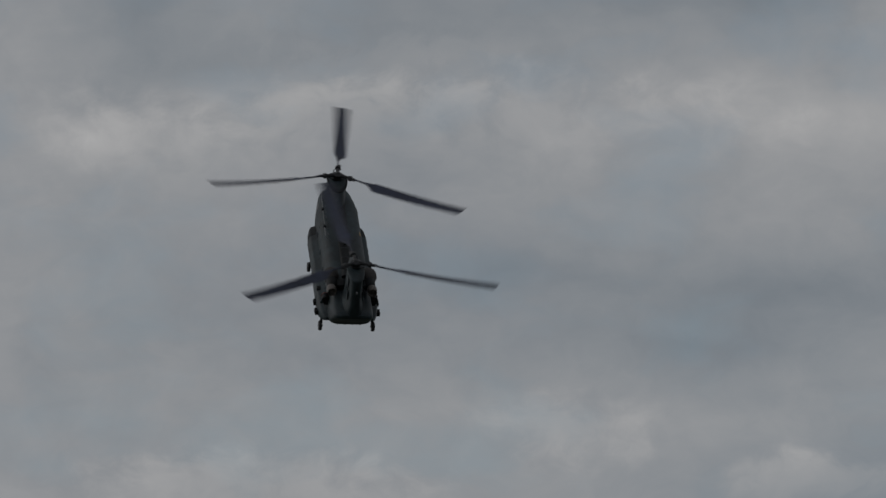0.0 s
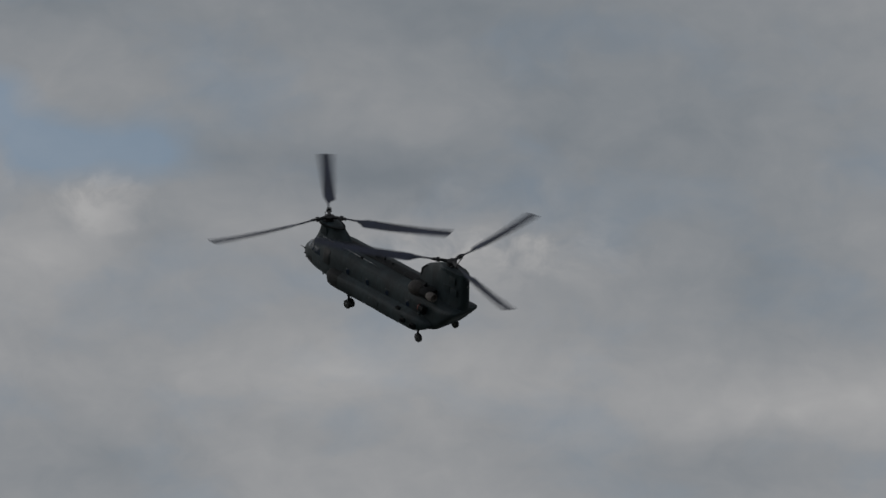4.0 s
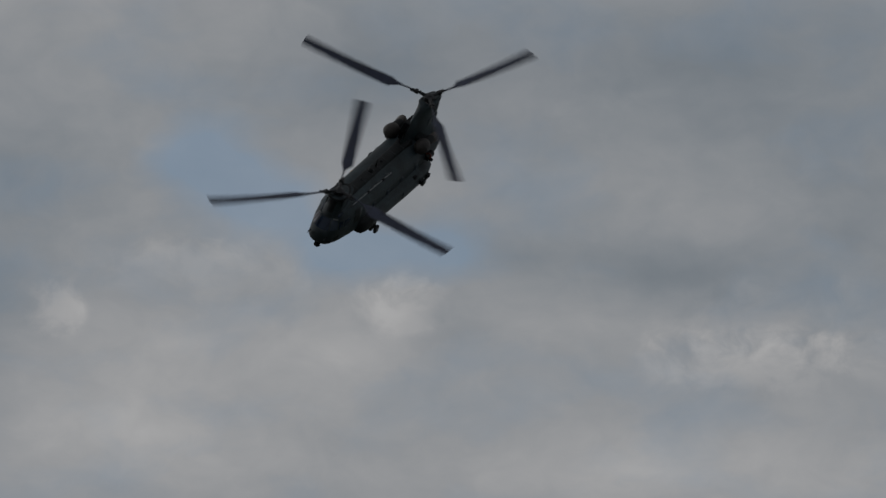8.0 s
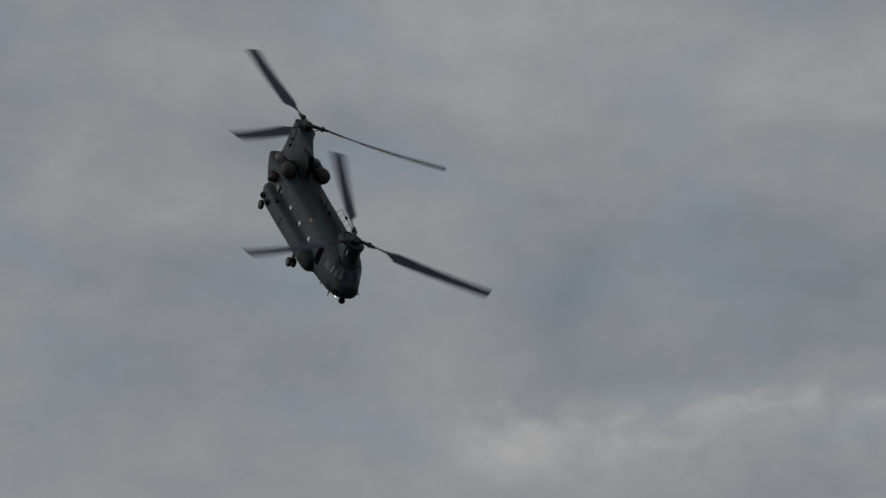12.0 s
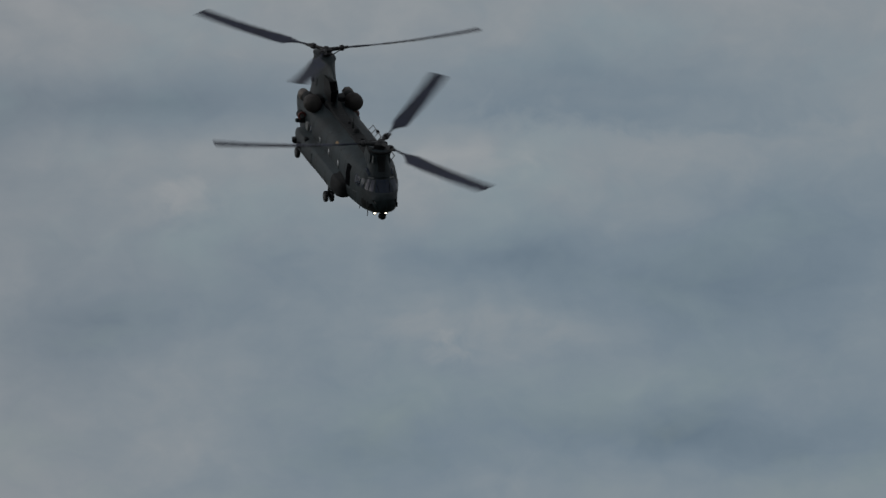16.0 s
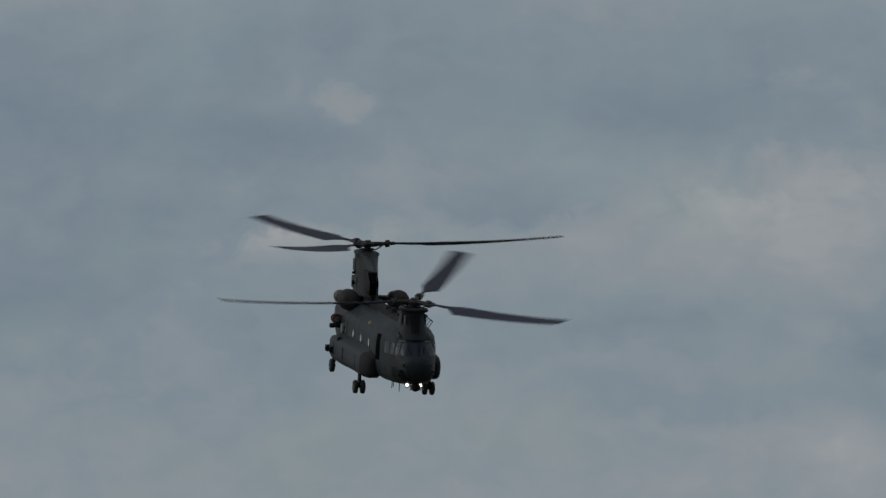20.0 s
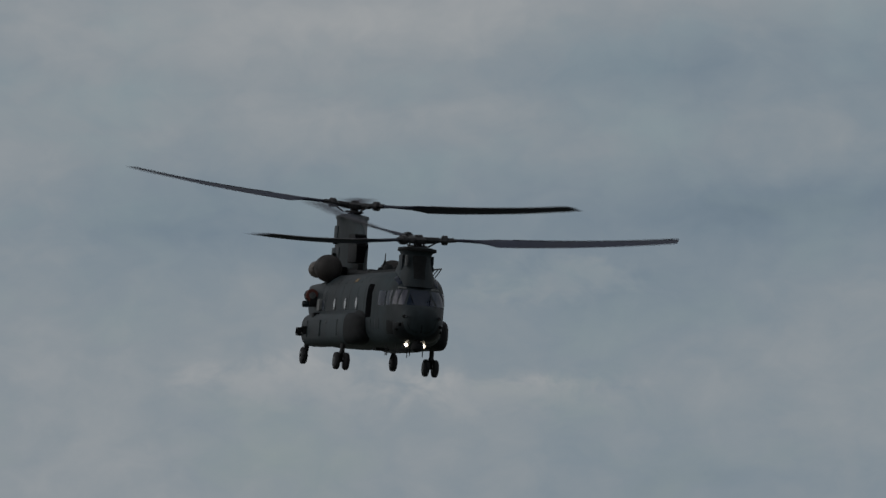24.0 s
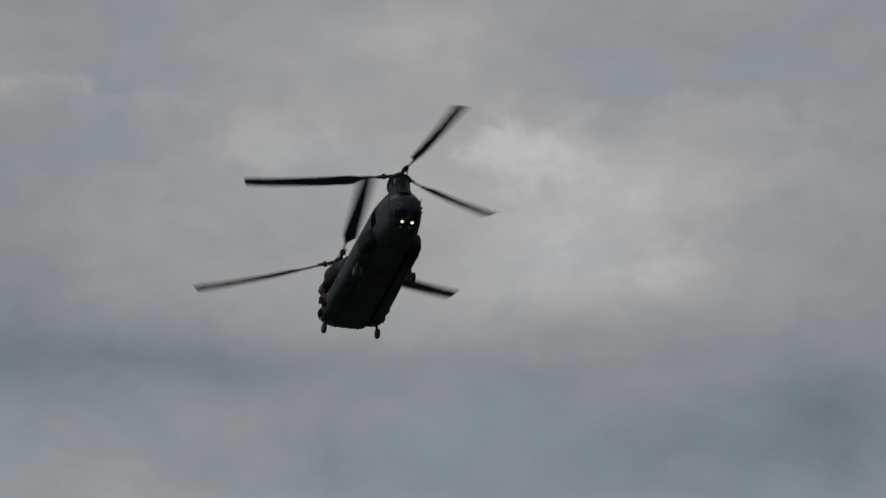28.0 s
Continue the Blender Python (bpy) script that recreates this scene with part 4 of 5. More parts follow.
def build_cockpit(heli, hull):
    # a level band of panes round the nose, then chin and roof windows
    for name, b0, b1, z0, z1, mat, label in (
            ("windscreen_pane", -21, 21, 2.03, 2.58, GLASS, "dark tinted centre windscreen pane"),
            ("windscreen_pane", 25, 49, 2.03, 2.56, SIDEGLASS, "grey windscreen pane with sky reflection painted in"),
            ("windscreen_pane", -36, -25, 2.03, 2.56, PALEGLASS, "pale lavender windscreen pane with the sky behind painted in"),
            ("windscreen_pane", -51, -39, 2.03, 2.56, PALEGLASS, "pale windscreen pane with the sky behind painted in"),
            ("quarter_window", 55, 74, 2.00, 2.52, GLASS, "dark tinted cockpit side window"),
            ("quarter_window", -74, -57, 2.00, 2.52, SIDEGLASS, "pale blue cockpit side window with sky reflection painted in"),
            ("side_window", 80, 112, 1.98, 2.50, GLASS, "dark tinted cockpit door window"),
            ("side_window", -112, -80, 1.98, 2.50, GLASS, "dark tinted cockpit door window")):
        part(name, band_pane(b0, b1, z0, z1), mat, hull, label, sharp=60)
    # near-black sheet laid over the lower nose, between and round the chin windows
    part("nose_panel", band_pane(-66, 66, 0.98, 1.46, 0.008), PAINT_DARK, hull, "darker lower nose")
    for name, x0, x1, a0, a1, mat, label in (
            ("chin_window", 7.42, 6.66, -80, -4, SMOKED, "dark chin window"),
            ("chin_window", 7.42, 6.66, 184, 260, SMOKED, "dark chin window"),
            ("roof_window", 6.30, 5.85, 52, 64, GLASS, "tinted roof window"),
            ("roof_window", 6.30, 5.85, 116, 128, GLASS, "tinted roof window")):
        part(name, nose_pane(x0, x1, a0, a1), mat, hull, label, sharp=60)
    # pale brow over the windscreen
    for b0, b1 in ((-50, -30), (30, 50)):
        part("brow_strip", band_pane(b0, b1, 2.60, 2.66, 0.03), GREYCAP, hull, "pale strip over the windscreen")
    for s in (-1, 1):
        bm = bmesh.new()
        rod(bm, (7.16, s * 0.30, 2.10), (6.84, s * 0.36, 2.40), 0.014, 6)
        part("wiper", bm, VOID, hull)
        bm = bmesh.new()
        rod(bm, (7.2, s * 0.60, 1.62), (7.75, s * 0.60, 1.60), 0.022, 8)
        part("pitot_probe", bm, STEEL, hull)
        for x, ang in ((7.15, -8), (6.95, -20), (7.3, 12)):
            p = nose_ring(x, radians(ang))
            bm = bmesh.new()
            lathe(bm, [(-0.03, 0.06), (0.03, 0.06), (0.07, 0.045), (0.085, 0.015)], 12, "X", (0, 0, 0))
            part("nose_sensor", bm, PAINT_DARK, hull, "small round nose sensor", pose(p.x, s * p.y, p.z, 0, 0, s * 50))
    for y, z in ((0.22, 1.12), (-0.22, 1.12), (0.0, 1.05)):
        bm = bmesh.new()
        lathe(bm, [(-0.05, 0.05), (0.04, 0.05), (0.06, 0.03)], 10, "X", (7.34, y, z))
        part("nose_fitting", bm, STEEL, hull)


def build_lamps(hull):
    for s in (-1, 1):
        bm = bmesh.new()
        lathe(bm, [(-0.12, 0.06), (-0.04, 0.11), (0.10, 0.115), (0.10, 0.10), (0.0, 0.09)], 16, "X")
        housing = part("landing_lamp", bm, PAINT_DARK, hull, "round lamp housing under the nose", pose(6.5, s * 0.31, 0.66, 0, 12, 0))
        bm = bmesh.new()
        lathe(bm, [(0.02, 0.066), (0.10, 0.063), (0.125, 0.040), (0.135, 0.01)], 16, "X")
        part("lens", bm, LAMP, housing, "glowing warm white lamp lens")
        bm = bmesh.new()
        lathe(bm, [(-0.08, 0.05), (0.0, 0.08), (0.03, 0.07), (0.045, 0.02)], 14, "X")
        part("taxi_lamp", bm, LAMP_OFF, hull, "small unlit lamp", pose(6.05, s * 0.27, 0.60, 0, 25, 0))


def build_turret(hull):
    bm = bmesh.new()
    lathe(bm, [(0.72, 0.16), (0.62, 0.16), (0.6, 0.12), (0.55, 0.12)], 16, "Z", (7.0, 0, 0.2))
    mount = part("sensor_turret", bm, PAINT_DARK, hull, "dark ball-shaped camera turret under the nose")
    bm = bmesh.new()
    lathe(bm, [(0.56, 0.10), (0.52, 0.19), (0.42, 0.225), (0.30, 0.20), (0.22, 0.10), (0.2, 0.02)], 18, "Z", (7.0, 0, 0.2))
    ball = part("ball", bm, PAINT_DARK, mount)


def build_flank(hull, side):
    """Portholes, door, seams and hatches of one flank."""
    xs = (2.3, 0.35, -1.6, -3.6)
    for x in xs:
        rim = part("porthole_frame", patch(x - 0.26, x + 0.26, 1.80, 2.34, side, 0.014, round_=0.85), PANEL, hull)
        # starboard panes pale, port panes dark: the light's difference is put into the material
        part("porthole", patch(x - 0.165, x + 0.165, 1.86, 2.28, side, 0.022, round_=0.9), PORTHOLE if side < 0 and x > -3 else GLASS, rim, "round cabin window with bright sky painted in" if side < 0 and x > -3 else "round dark cabin window")
    if side < 0:
        # flat black sheet painted as the shaded cabin behind the opening
        part("open_doorway", patch(3.98, 4.66, 1.55, 2.74, side, 0.010, round_=0.15), VOID, hull, "open upper half of the cabin door, dark inside")
        frame_ = part("door_frame", patch(3.94, 4.70, 0.98, 1.5, side, 0.014, round_=0.12), PANEL, hull, "closed lower half of the cabin door")
    else:
        part("gunner_window", patch(4.1, 4.85, 1.75, 2.85, side, 0.012, round_=0.3), SMOKED, hull, "dark tinted square cabin window")
    for x in (3.6, 2.3, 0.95, -0.4, -1.75, -3.15, -4.1):
        part("seam", patch(x - 0.014, x + 0.014, 1.85, 3.0, side, 0.004, round_=0.0), SEAM, hull)
    for x in (2.95, 1.62, 0.28, -1.07, -2.45):
        part("seam", patch(x - 0.64, x + 0.64, 2.82, 2.845, side, 0.004, round_=0.0), SEAM, hull)
    for x, z, w, h in ((-3.6, 2.35, 0.55, 0.5), (-0.3, 3.0, 0.3, 0.1), (2.4, 3.0, 0.3, 0.1), (5.3, 1.35, 0.4, 0.4), (-4.4, 2.9, 0.4, 0.22)):
        part("hatch", patch(x - w / 2, x + w / 2, z - h / 2, z + h / 2, side, 0.010, round_=0.3), PANEL, hull)
    if side < 0:
        part("blister_panel", patch(-4.42, -3.92, 1.86, 2.30, side, 0.10, round_=0.6), GREYCAP, hull, "pale grey bulged panel")
        part("rescue_marking", patch(1.05, 1.45, 2.86, 2.98, side, 0.014, round_=0.2), TAN, hull, "small faded orange marking")


def belly_sheet(stations, half, lift=0.010, depth=0.05, n=14):
    """A curved sheet on the hull's underside between its flanks."""
    bm = bmesh.new()
    rings = []
    for x in stations:
        hw, zb, zt = hull_at(x)
        zc, hh = (zb + zt) / 2, (zt - zb) / 2
        outer = []
        for k in range(n + 1):
            y = half * (2 * k / n - 1)
            outer.append(Vector((x, y, zc - hh * (1 - min(abs(y) / hw, 0.99) ** 4.2) ** (1 / 4.2))))
        rings.append([p + Vector((-lift * 0.5, 0, -lift)) for p in outer] + [p + Vector((0, 0, depth)) for p in reversed(outer)])
    return skin(bm, rings)


def build_ramp(hull):
    """The loading ramp and its upper door under the tail."""
    ramp = part("loading_ramp", belly_sheet([-5.3 - 0.18 * k for k in range(9)], 1.12), PAINT, hull, "closed loading ramp with ribs")
    for y in (-0.7, -0.23, 0.23, 0.7):
        bm = bmesh.new()
        skin(bm, [[Vector((x, y + d, hull_at(x)[1] + e)) for d, e in ((-0.03, 0.02), (0.03, 0.02), (0.03, -0.03), (-0.03, -0.03))] for x in (-5.4, -5.65, -5.9, -6.2, -6.5, -6.7)])
        part("rib", bm, PAINT, ramp)
    part("ramp_door", belly_sheet([-6.82 - 0.105 * k for k in range(7)], 0.95), PAINT, hull, "closed upper ramp door")


def build_rail(heli):
    """The long-wire aerial rail on stand-offs along the port roof edge."""
    bm = bmesh.new()
    a, b = Vector((5.2, 1.02, 3.44)), Vector((0.1, 1.16, 3.48))
    rod(bm, a, b, 0.025, 8)
    rail = part("aerial_rail", bm, SILVER, heli, "thin bare metal aerial rail on stand-offs")
    for k in range(9):
        p = a.lerp(b, k / 8)
        bm = bmesh.new()
        rod(bm, p, (p.x, 0.78, 3.06), 0.02, 6)
        part("stand_off", bm, SILVER, rail)
    for k in (0.40, 0.78):
        p = a.lerp(b, k)
        bm = bmesh.new()
        lathe(bm, [(-0.11, 0.05), (-0.08, 0.09), (0.08, 0.09), (0.11, 0.05)], 12, "X", p)
        part("aerial_coupler", bm, PAINT_DARK, rail, "dark drum on the rail")


def build_roof_things(heli):
    for x, y, h, r in ((0.15, 0.0, 0.36, 0.07), (0.9, 0.0, 0.22, 0.2), (-0.6, 0.0, 0.12, 0.10), (2.2, 0.0, 0.10, 0.10)):
        bm = bmesh.new()
        lathe(bm, [(3.32, r), (3.38 + h * 0.6, r * 0.9), (3.38 + h, r * 0.5), (3.39 + h, 0.01)], 12, "Z", (x, y, 0))
        part("roof_aerial", bm, PAINT_DARK, heli, "stubby dark roof aerial")
    bm = bmesh.new()
    skin(bm, [[Vector((0.15 + d * f, e * f2, z)) for d, e, f2 in ((-0.12, 0, 1), (0, 0.02, 1), (0.12, 0, 1), (0, -0.02, 1))] for z, f in ((3.6, 1.0), (3.98, 0.6))])
    part("roof_aerial", bm, PAINT_DARK, heli)
    for x, y in ((6.0, -0.55), (5.3, 0.1), (4.7, -0.65), (4.0, -0.45), (2.9, 0.5), (5.6, 0.5)):
        bm = bmesh.new()
        skin(bm, [[Vector((x + dx * f + (1 - f) * -0.06, y + dy, z)) for dx, dy in ((-0.11, 0), (0, 0.018), (0.11, 0), (0, -0.018))] for z, f in ((0.72, 1.0), (0.28, 0.55))])
        part("belly_aerial", bm, PAINT_DARK, heli, "small blade aerial under the belly")
    bm = bmesh.new()
    box(bm, 0.4, 0.9, -0.25, 0.25, 0.50, 0.64, 0.03)
    part("cargo_hook", bm, STEEL, heli, "dark cargo hook under the belly")


def build_sensors(heli, side):
    """The countermeasure boxes round the tail of one flank."""
    bm = bmesh.new()
    lathe(bm, [(-0.26, 0.18), (-0.24, 0.22), (0.16, 0.22), (0.22, 0.17)], 16, "X", (-5.15, side * 1.54, 2.42))
    drum = part("sensor_drum", bm, PAINT_DARK, heli, "round sensor drum on a short arm")
    bm = bmesh.new()
    lathe(bm, [(0.17, 0.235), (0.20, 0.24), (0.235, 0.225), (0.235, 0.05)], 16, "X", (-5.15, side * 1.54, 2.42))
    part("sensor_cover", bm, REDMARK, drum, "dull red sensor ring")
    bm = bmesh.new()
    lathe(bm, [(0.22, 0.13), (0.25, 0.125), (0.262, 0.03)], 14, "X", (-5.15, side * 1.54, 2.42))
    part("sensor_window", bm, GREYCAP, drum, "pale sensor window")
    bm = bmesh.new()
    lathe(bm, [(0.0, 0.11), (0.05, 0.12), (0.20, 0.12), (0.24, 0.09), (0.25, 0.02)], 14, "Y" , (-5.15, side * 1.6, 2.1), Matrix.Scale(side, 3, Vector((0, 1, 0))))
    part("sensor_eye", bm, PANEL, drum, "small grey sensor eye")
    bm = bmesh.new()
    box(bm, -5.4, -4.9, min(side * 1.22, side * 1.62), max(side * 1.22, side * 1.62), 2.02, 2.4, 0.03)
    part("arm", bm, PAINT_DARK, drum)
    for x, z, w in ((-3.8, 1.12, 0.36), (-4.75, 1.08, 0.42)):
        bm = bmesh.new()
        out = 2.05
        box(bm, x - w / 2, x + w / 2, min(side * 1.6, side * out), max(side * 1.6, side * out), z - 0.15, z + 0.15, 0.04)
        rack = part("flare_dispenser", bm, PAINT_DARK, heli, "dark box of flare tubes on the pod")
        for k in range(3):
            bm = bmesh.new()
            box(bm, x - w / 2 + 0.06 + k * w / 3.4, x - w / 2 + 0.06 + k * w / 3.4 + 0.09, min(side * out, side * (out + 0.012)), max(side * out, side * (out + 0.012)), z - 0.08, z + 0.08, 0.01)
            part("tube_row", bm, VOID, rack)
    bm = bmesh.new()
    box(bm, -3.3, -2.9, min(side * 1.6, side * 1.84), max(side * 1.6, side * 1.84), 1.55, 1.76, 0.04)
    part("sensor_box", bm, PAINT_DARK, heli, "small dark box on the pod")
    # small pale disc added as a bright dot on the pod
    bm = bmesh.new()
    lathe(bm, [(-0.05, 0.05), (0.012, 0.05), (0.018, 0.03)], 12, "Y", (-0.4, side * 1.855, 1.38), Matrix.Scale(side, 3, Vector((0, 1, 0))))
    part("pale_dot", bm, RIM, heli, "small pale disc on the pod")
    for x in (1.6, -1.3, -3.6):
        bm = bmesh.new()
        box(bm, x - 0.008, x + 0.008, min(side * 1.78, side * (1.866 if x > -1 else 1.915)), max(side * 1.78, side * (1.866 if x > -1 else 1.915)), 0.88, 1.46, 0.003)
        part("seam", bm, SEAM, heli)


# ---------------------------------------------------------------- rotors
RADIUS, CONE, BEND = 9.14, 3.3, 0.45


def blade_mesh(turn):
    """One blade along +x; turn 1: it goes anticlockwise seen from above, -1: clockwise."""
    bm = bmesh.new()
    rows = ((1.15, 0.09, 0.10, 0), (1.9, 0.11, 0.12, 0), (2.15, 0.20, 0.12, 0.0), (2.55, 0.52, 0.11, 0.06), (2.8, 0.78, 0.10, 0.11), (3.1, 0.81, 0.095, 0.12))
    stations = list(rows) + [(3.1 + (RADIUS - 3.1) * k / 9, 0.81, 0.095 - 0.03 * k / 9, 0.12) for k in range(1, 10)]
    rings = []
    for r, chord, thick, back in stations:
        u = (r - 1.15) / (RADIUS - 1.15)
        pitch = radians(19 - 12 * u)
        lift = math.tan(radians(CONE)) * r + BEND * (u * u - u)
        ring = []
        for k in range(14):
            a = 2 * math.pi * k / 14
            c, s = math.cos(a), math.sin(a)
            along = chord / 2 * c - back
            h = thick / 2 * s * (0.35 + 0.65 * (0.5 + 0.5 * c)) if chord > 0.3 else thick / 2 * s
            y = along * math.cos(pitch) - h * math.sin(pitch)
            z = along * math.sin(pitch) + h * math.cos(pitch)
            ring.append(Vector((r, turn * y, z + lift)))
        rings.append(ring)
    skin(bm, rings)
    return bm


def strip_mesh(turn):
    """The worn metal strip along the leading edge."""
    bm = bmesh.new()
    rings = []
    for k in range(10):
        r = 3.3 + (RADIUS - 0.15 - 3.3) * k / 9
        u = (r - 1.15) / (RADIUS - 1.15)
        pitch = radians(19 - 12 * u)
        lift = math.tan(radians(CONE)) * r + BEND * (u * u - u)
        ring = []
        for along, h in ((0.292, 0.0), (0.25, 0.034), (0.20, 0.046), (0.20, -0.046), (0.25, -0.034)):
            h *= 1.1 - 0.3 * u
            ring.append(Vector((r, turn * (along * math.cos(pitch) - h * math.sin(pitch)), along * math.sin(pitch) + h * math.cos(pitch) + lift)))
        rings.append(ring)
    skin(bm, rings)
    return bm


def build_rotor(heli, name, turn, label):
    bm = bmesh.new()
    lathe(bm, [(-0.12, 0.2), (-0.10, 0.33), (0.05, 0.35), (0.10, 0.25), (0.13, 0.17), (0.19, 0.13), (0.20, 0.02)], 18, "Z")
    for k in range(3):
        q = Matrix.Rotation(2 * math.pi * k / 3, 3, "Z")
        rod(bm, q @ Vector((0.2, 0, 0.0)), q @ Vector((0.72, 0, 0.04)), 0.13, 10, 0.1)
    hub = part(name, bm, STEEL, heli, label)
    bm = bmesh.new()
    lathe(bm, [(-0.27, 0.26), (-0.25, 0.34), (-0.20, 0.34), (-0.18, 0.26)], 18, "Z")
    part("swashplate", bm, STEEL, hub, "dark steel swashplate ring")
    for k in range(3):
        q = Matrix.Rotation(2 * math.pi * k / 3, 3, "Z")
        bm = bmesh.new()
        rod(bm, q @ Vector((0.33, turn * 0.22, -0.24)), q @ Vector((0.75, turn * 0.24, 0.02)), 0.03, 8)
        part("pitch_link", bm, STEEL, hub)
    first = None
    for k in range(3):
        m = pose(0, 0, 0, 0, 0, 120 * k)
        if first is None:
            blade = part("blade", blade_mesh(turn), BLADE, hub, "long dark tapered-root rotor blade", m)
            strip = part("edge_strip", strip_mesh(turn), EDGE, blade, "worn metal leading edge")
            bm = bmesh.new()
            rod(bm, (0.6, 0, 0.03), (1.25, 0, 0.07), 0.085, 10)
            lathe(bm, [(-0.12, 0.10), (-0.09, 0.17), (0.09, 0.17), (0.12, 0.10)], 12, "X", (0.92, 0, 0.05))
            grip = part("blade_grip", bm, STEEL, blade, "dark steel blade grip")
            bm = bmesh.new()
            rod(bm, (0.75, -turn * 0.16, 0.02), (1.35, -turn * 0.13, 0.06), 0.05, 8)
            damper = part("damper", bm, STEEL, blade, "dark lag damper beside the grip")
            first = (blade, strip, grip, damper)
        else:
            b2 = again(first[0], m, hub)
            for piece in first[1:]:
                again(piece, Matrix.Identity(4), b2)
    return hub


def build_helicopter():
    heli = new("helicopter")
    tagged(heli, "dark green-grey tandem-rotor transport helicopter flying under clouds", "helicopter")
    hull = build_hull(heli)
    build_cockpit(heli, hull)
    build_lamps(hull)
    build_turret(hull)
    build_ramp(hull)
    build_spine(heli)
    build_forward_pylon(heli)
    build_aft_pylon(heli)
    build_rail(heli)
    build_roof_things(heli)
    for side in (1, -1):
        build_pod(heli, side)
        build_engine(heli, side)
        build_forward_gear(heli, side)
        build_aft_gear(heli, side)
        build_flank(hull, side)
        build_sensors(heli, side)
    fwd = build_rotor(heli, "forward_rotor", 1, "three-bladed forward rotor")
    aft = build_rotor(heli, "aft_rotor", -1, "three-bladed aft rotor")
    return heli, fwd, aft


heli, fwd_rotor, aft_rotor = build_helicopter()

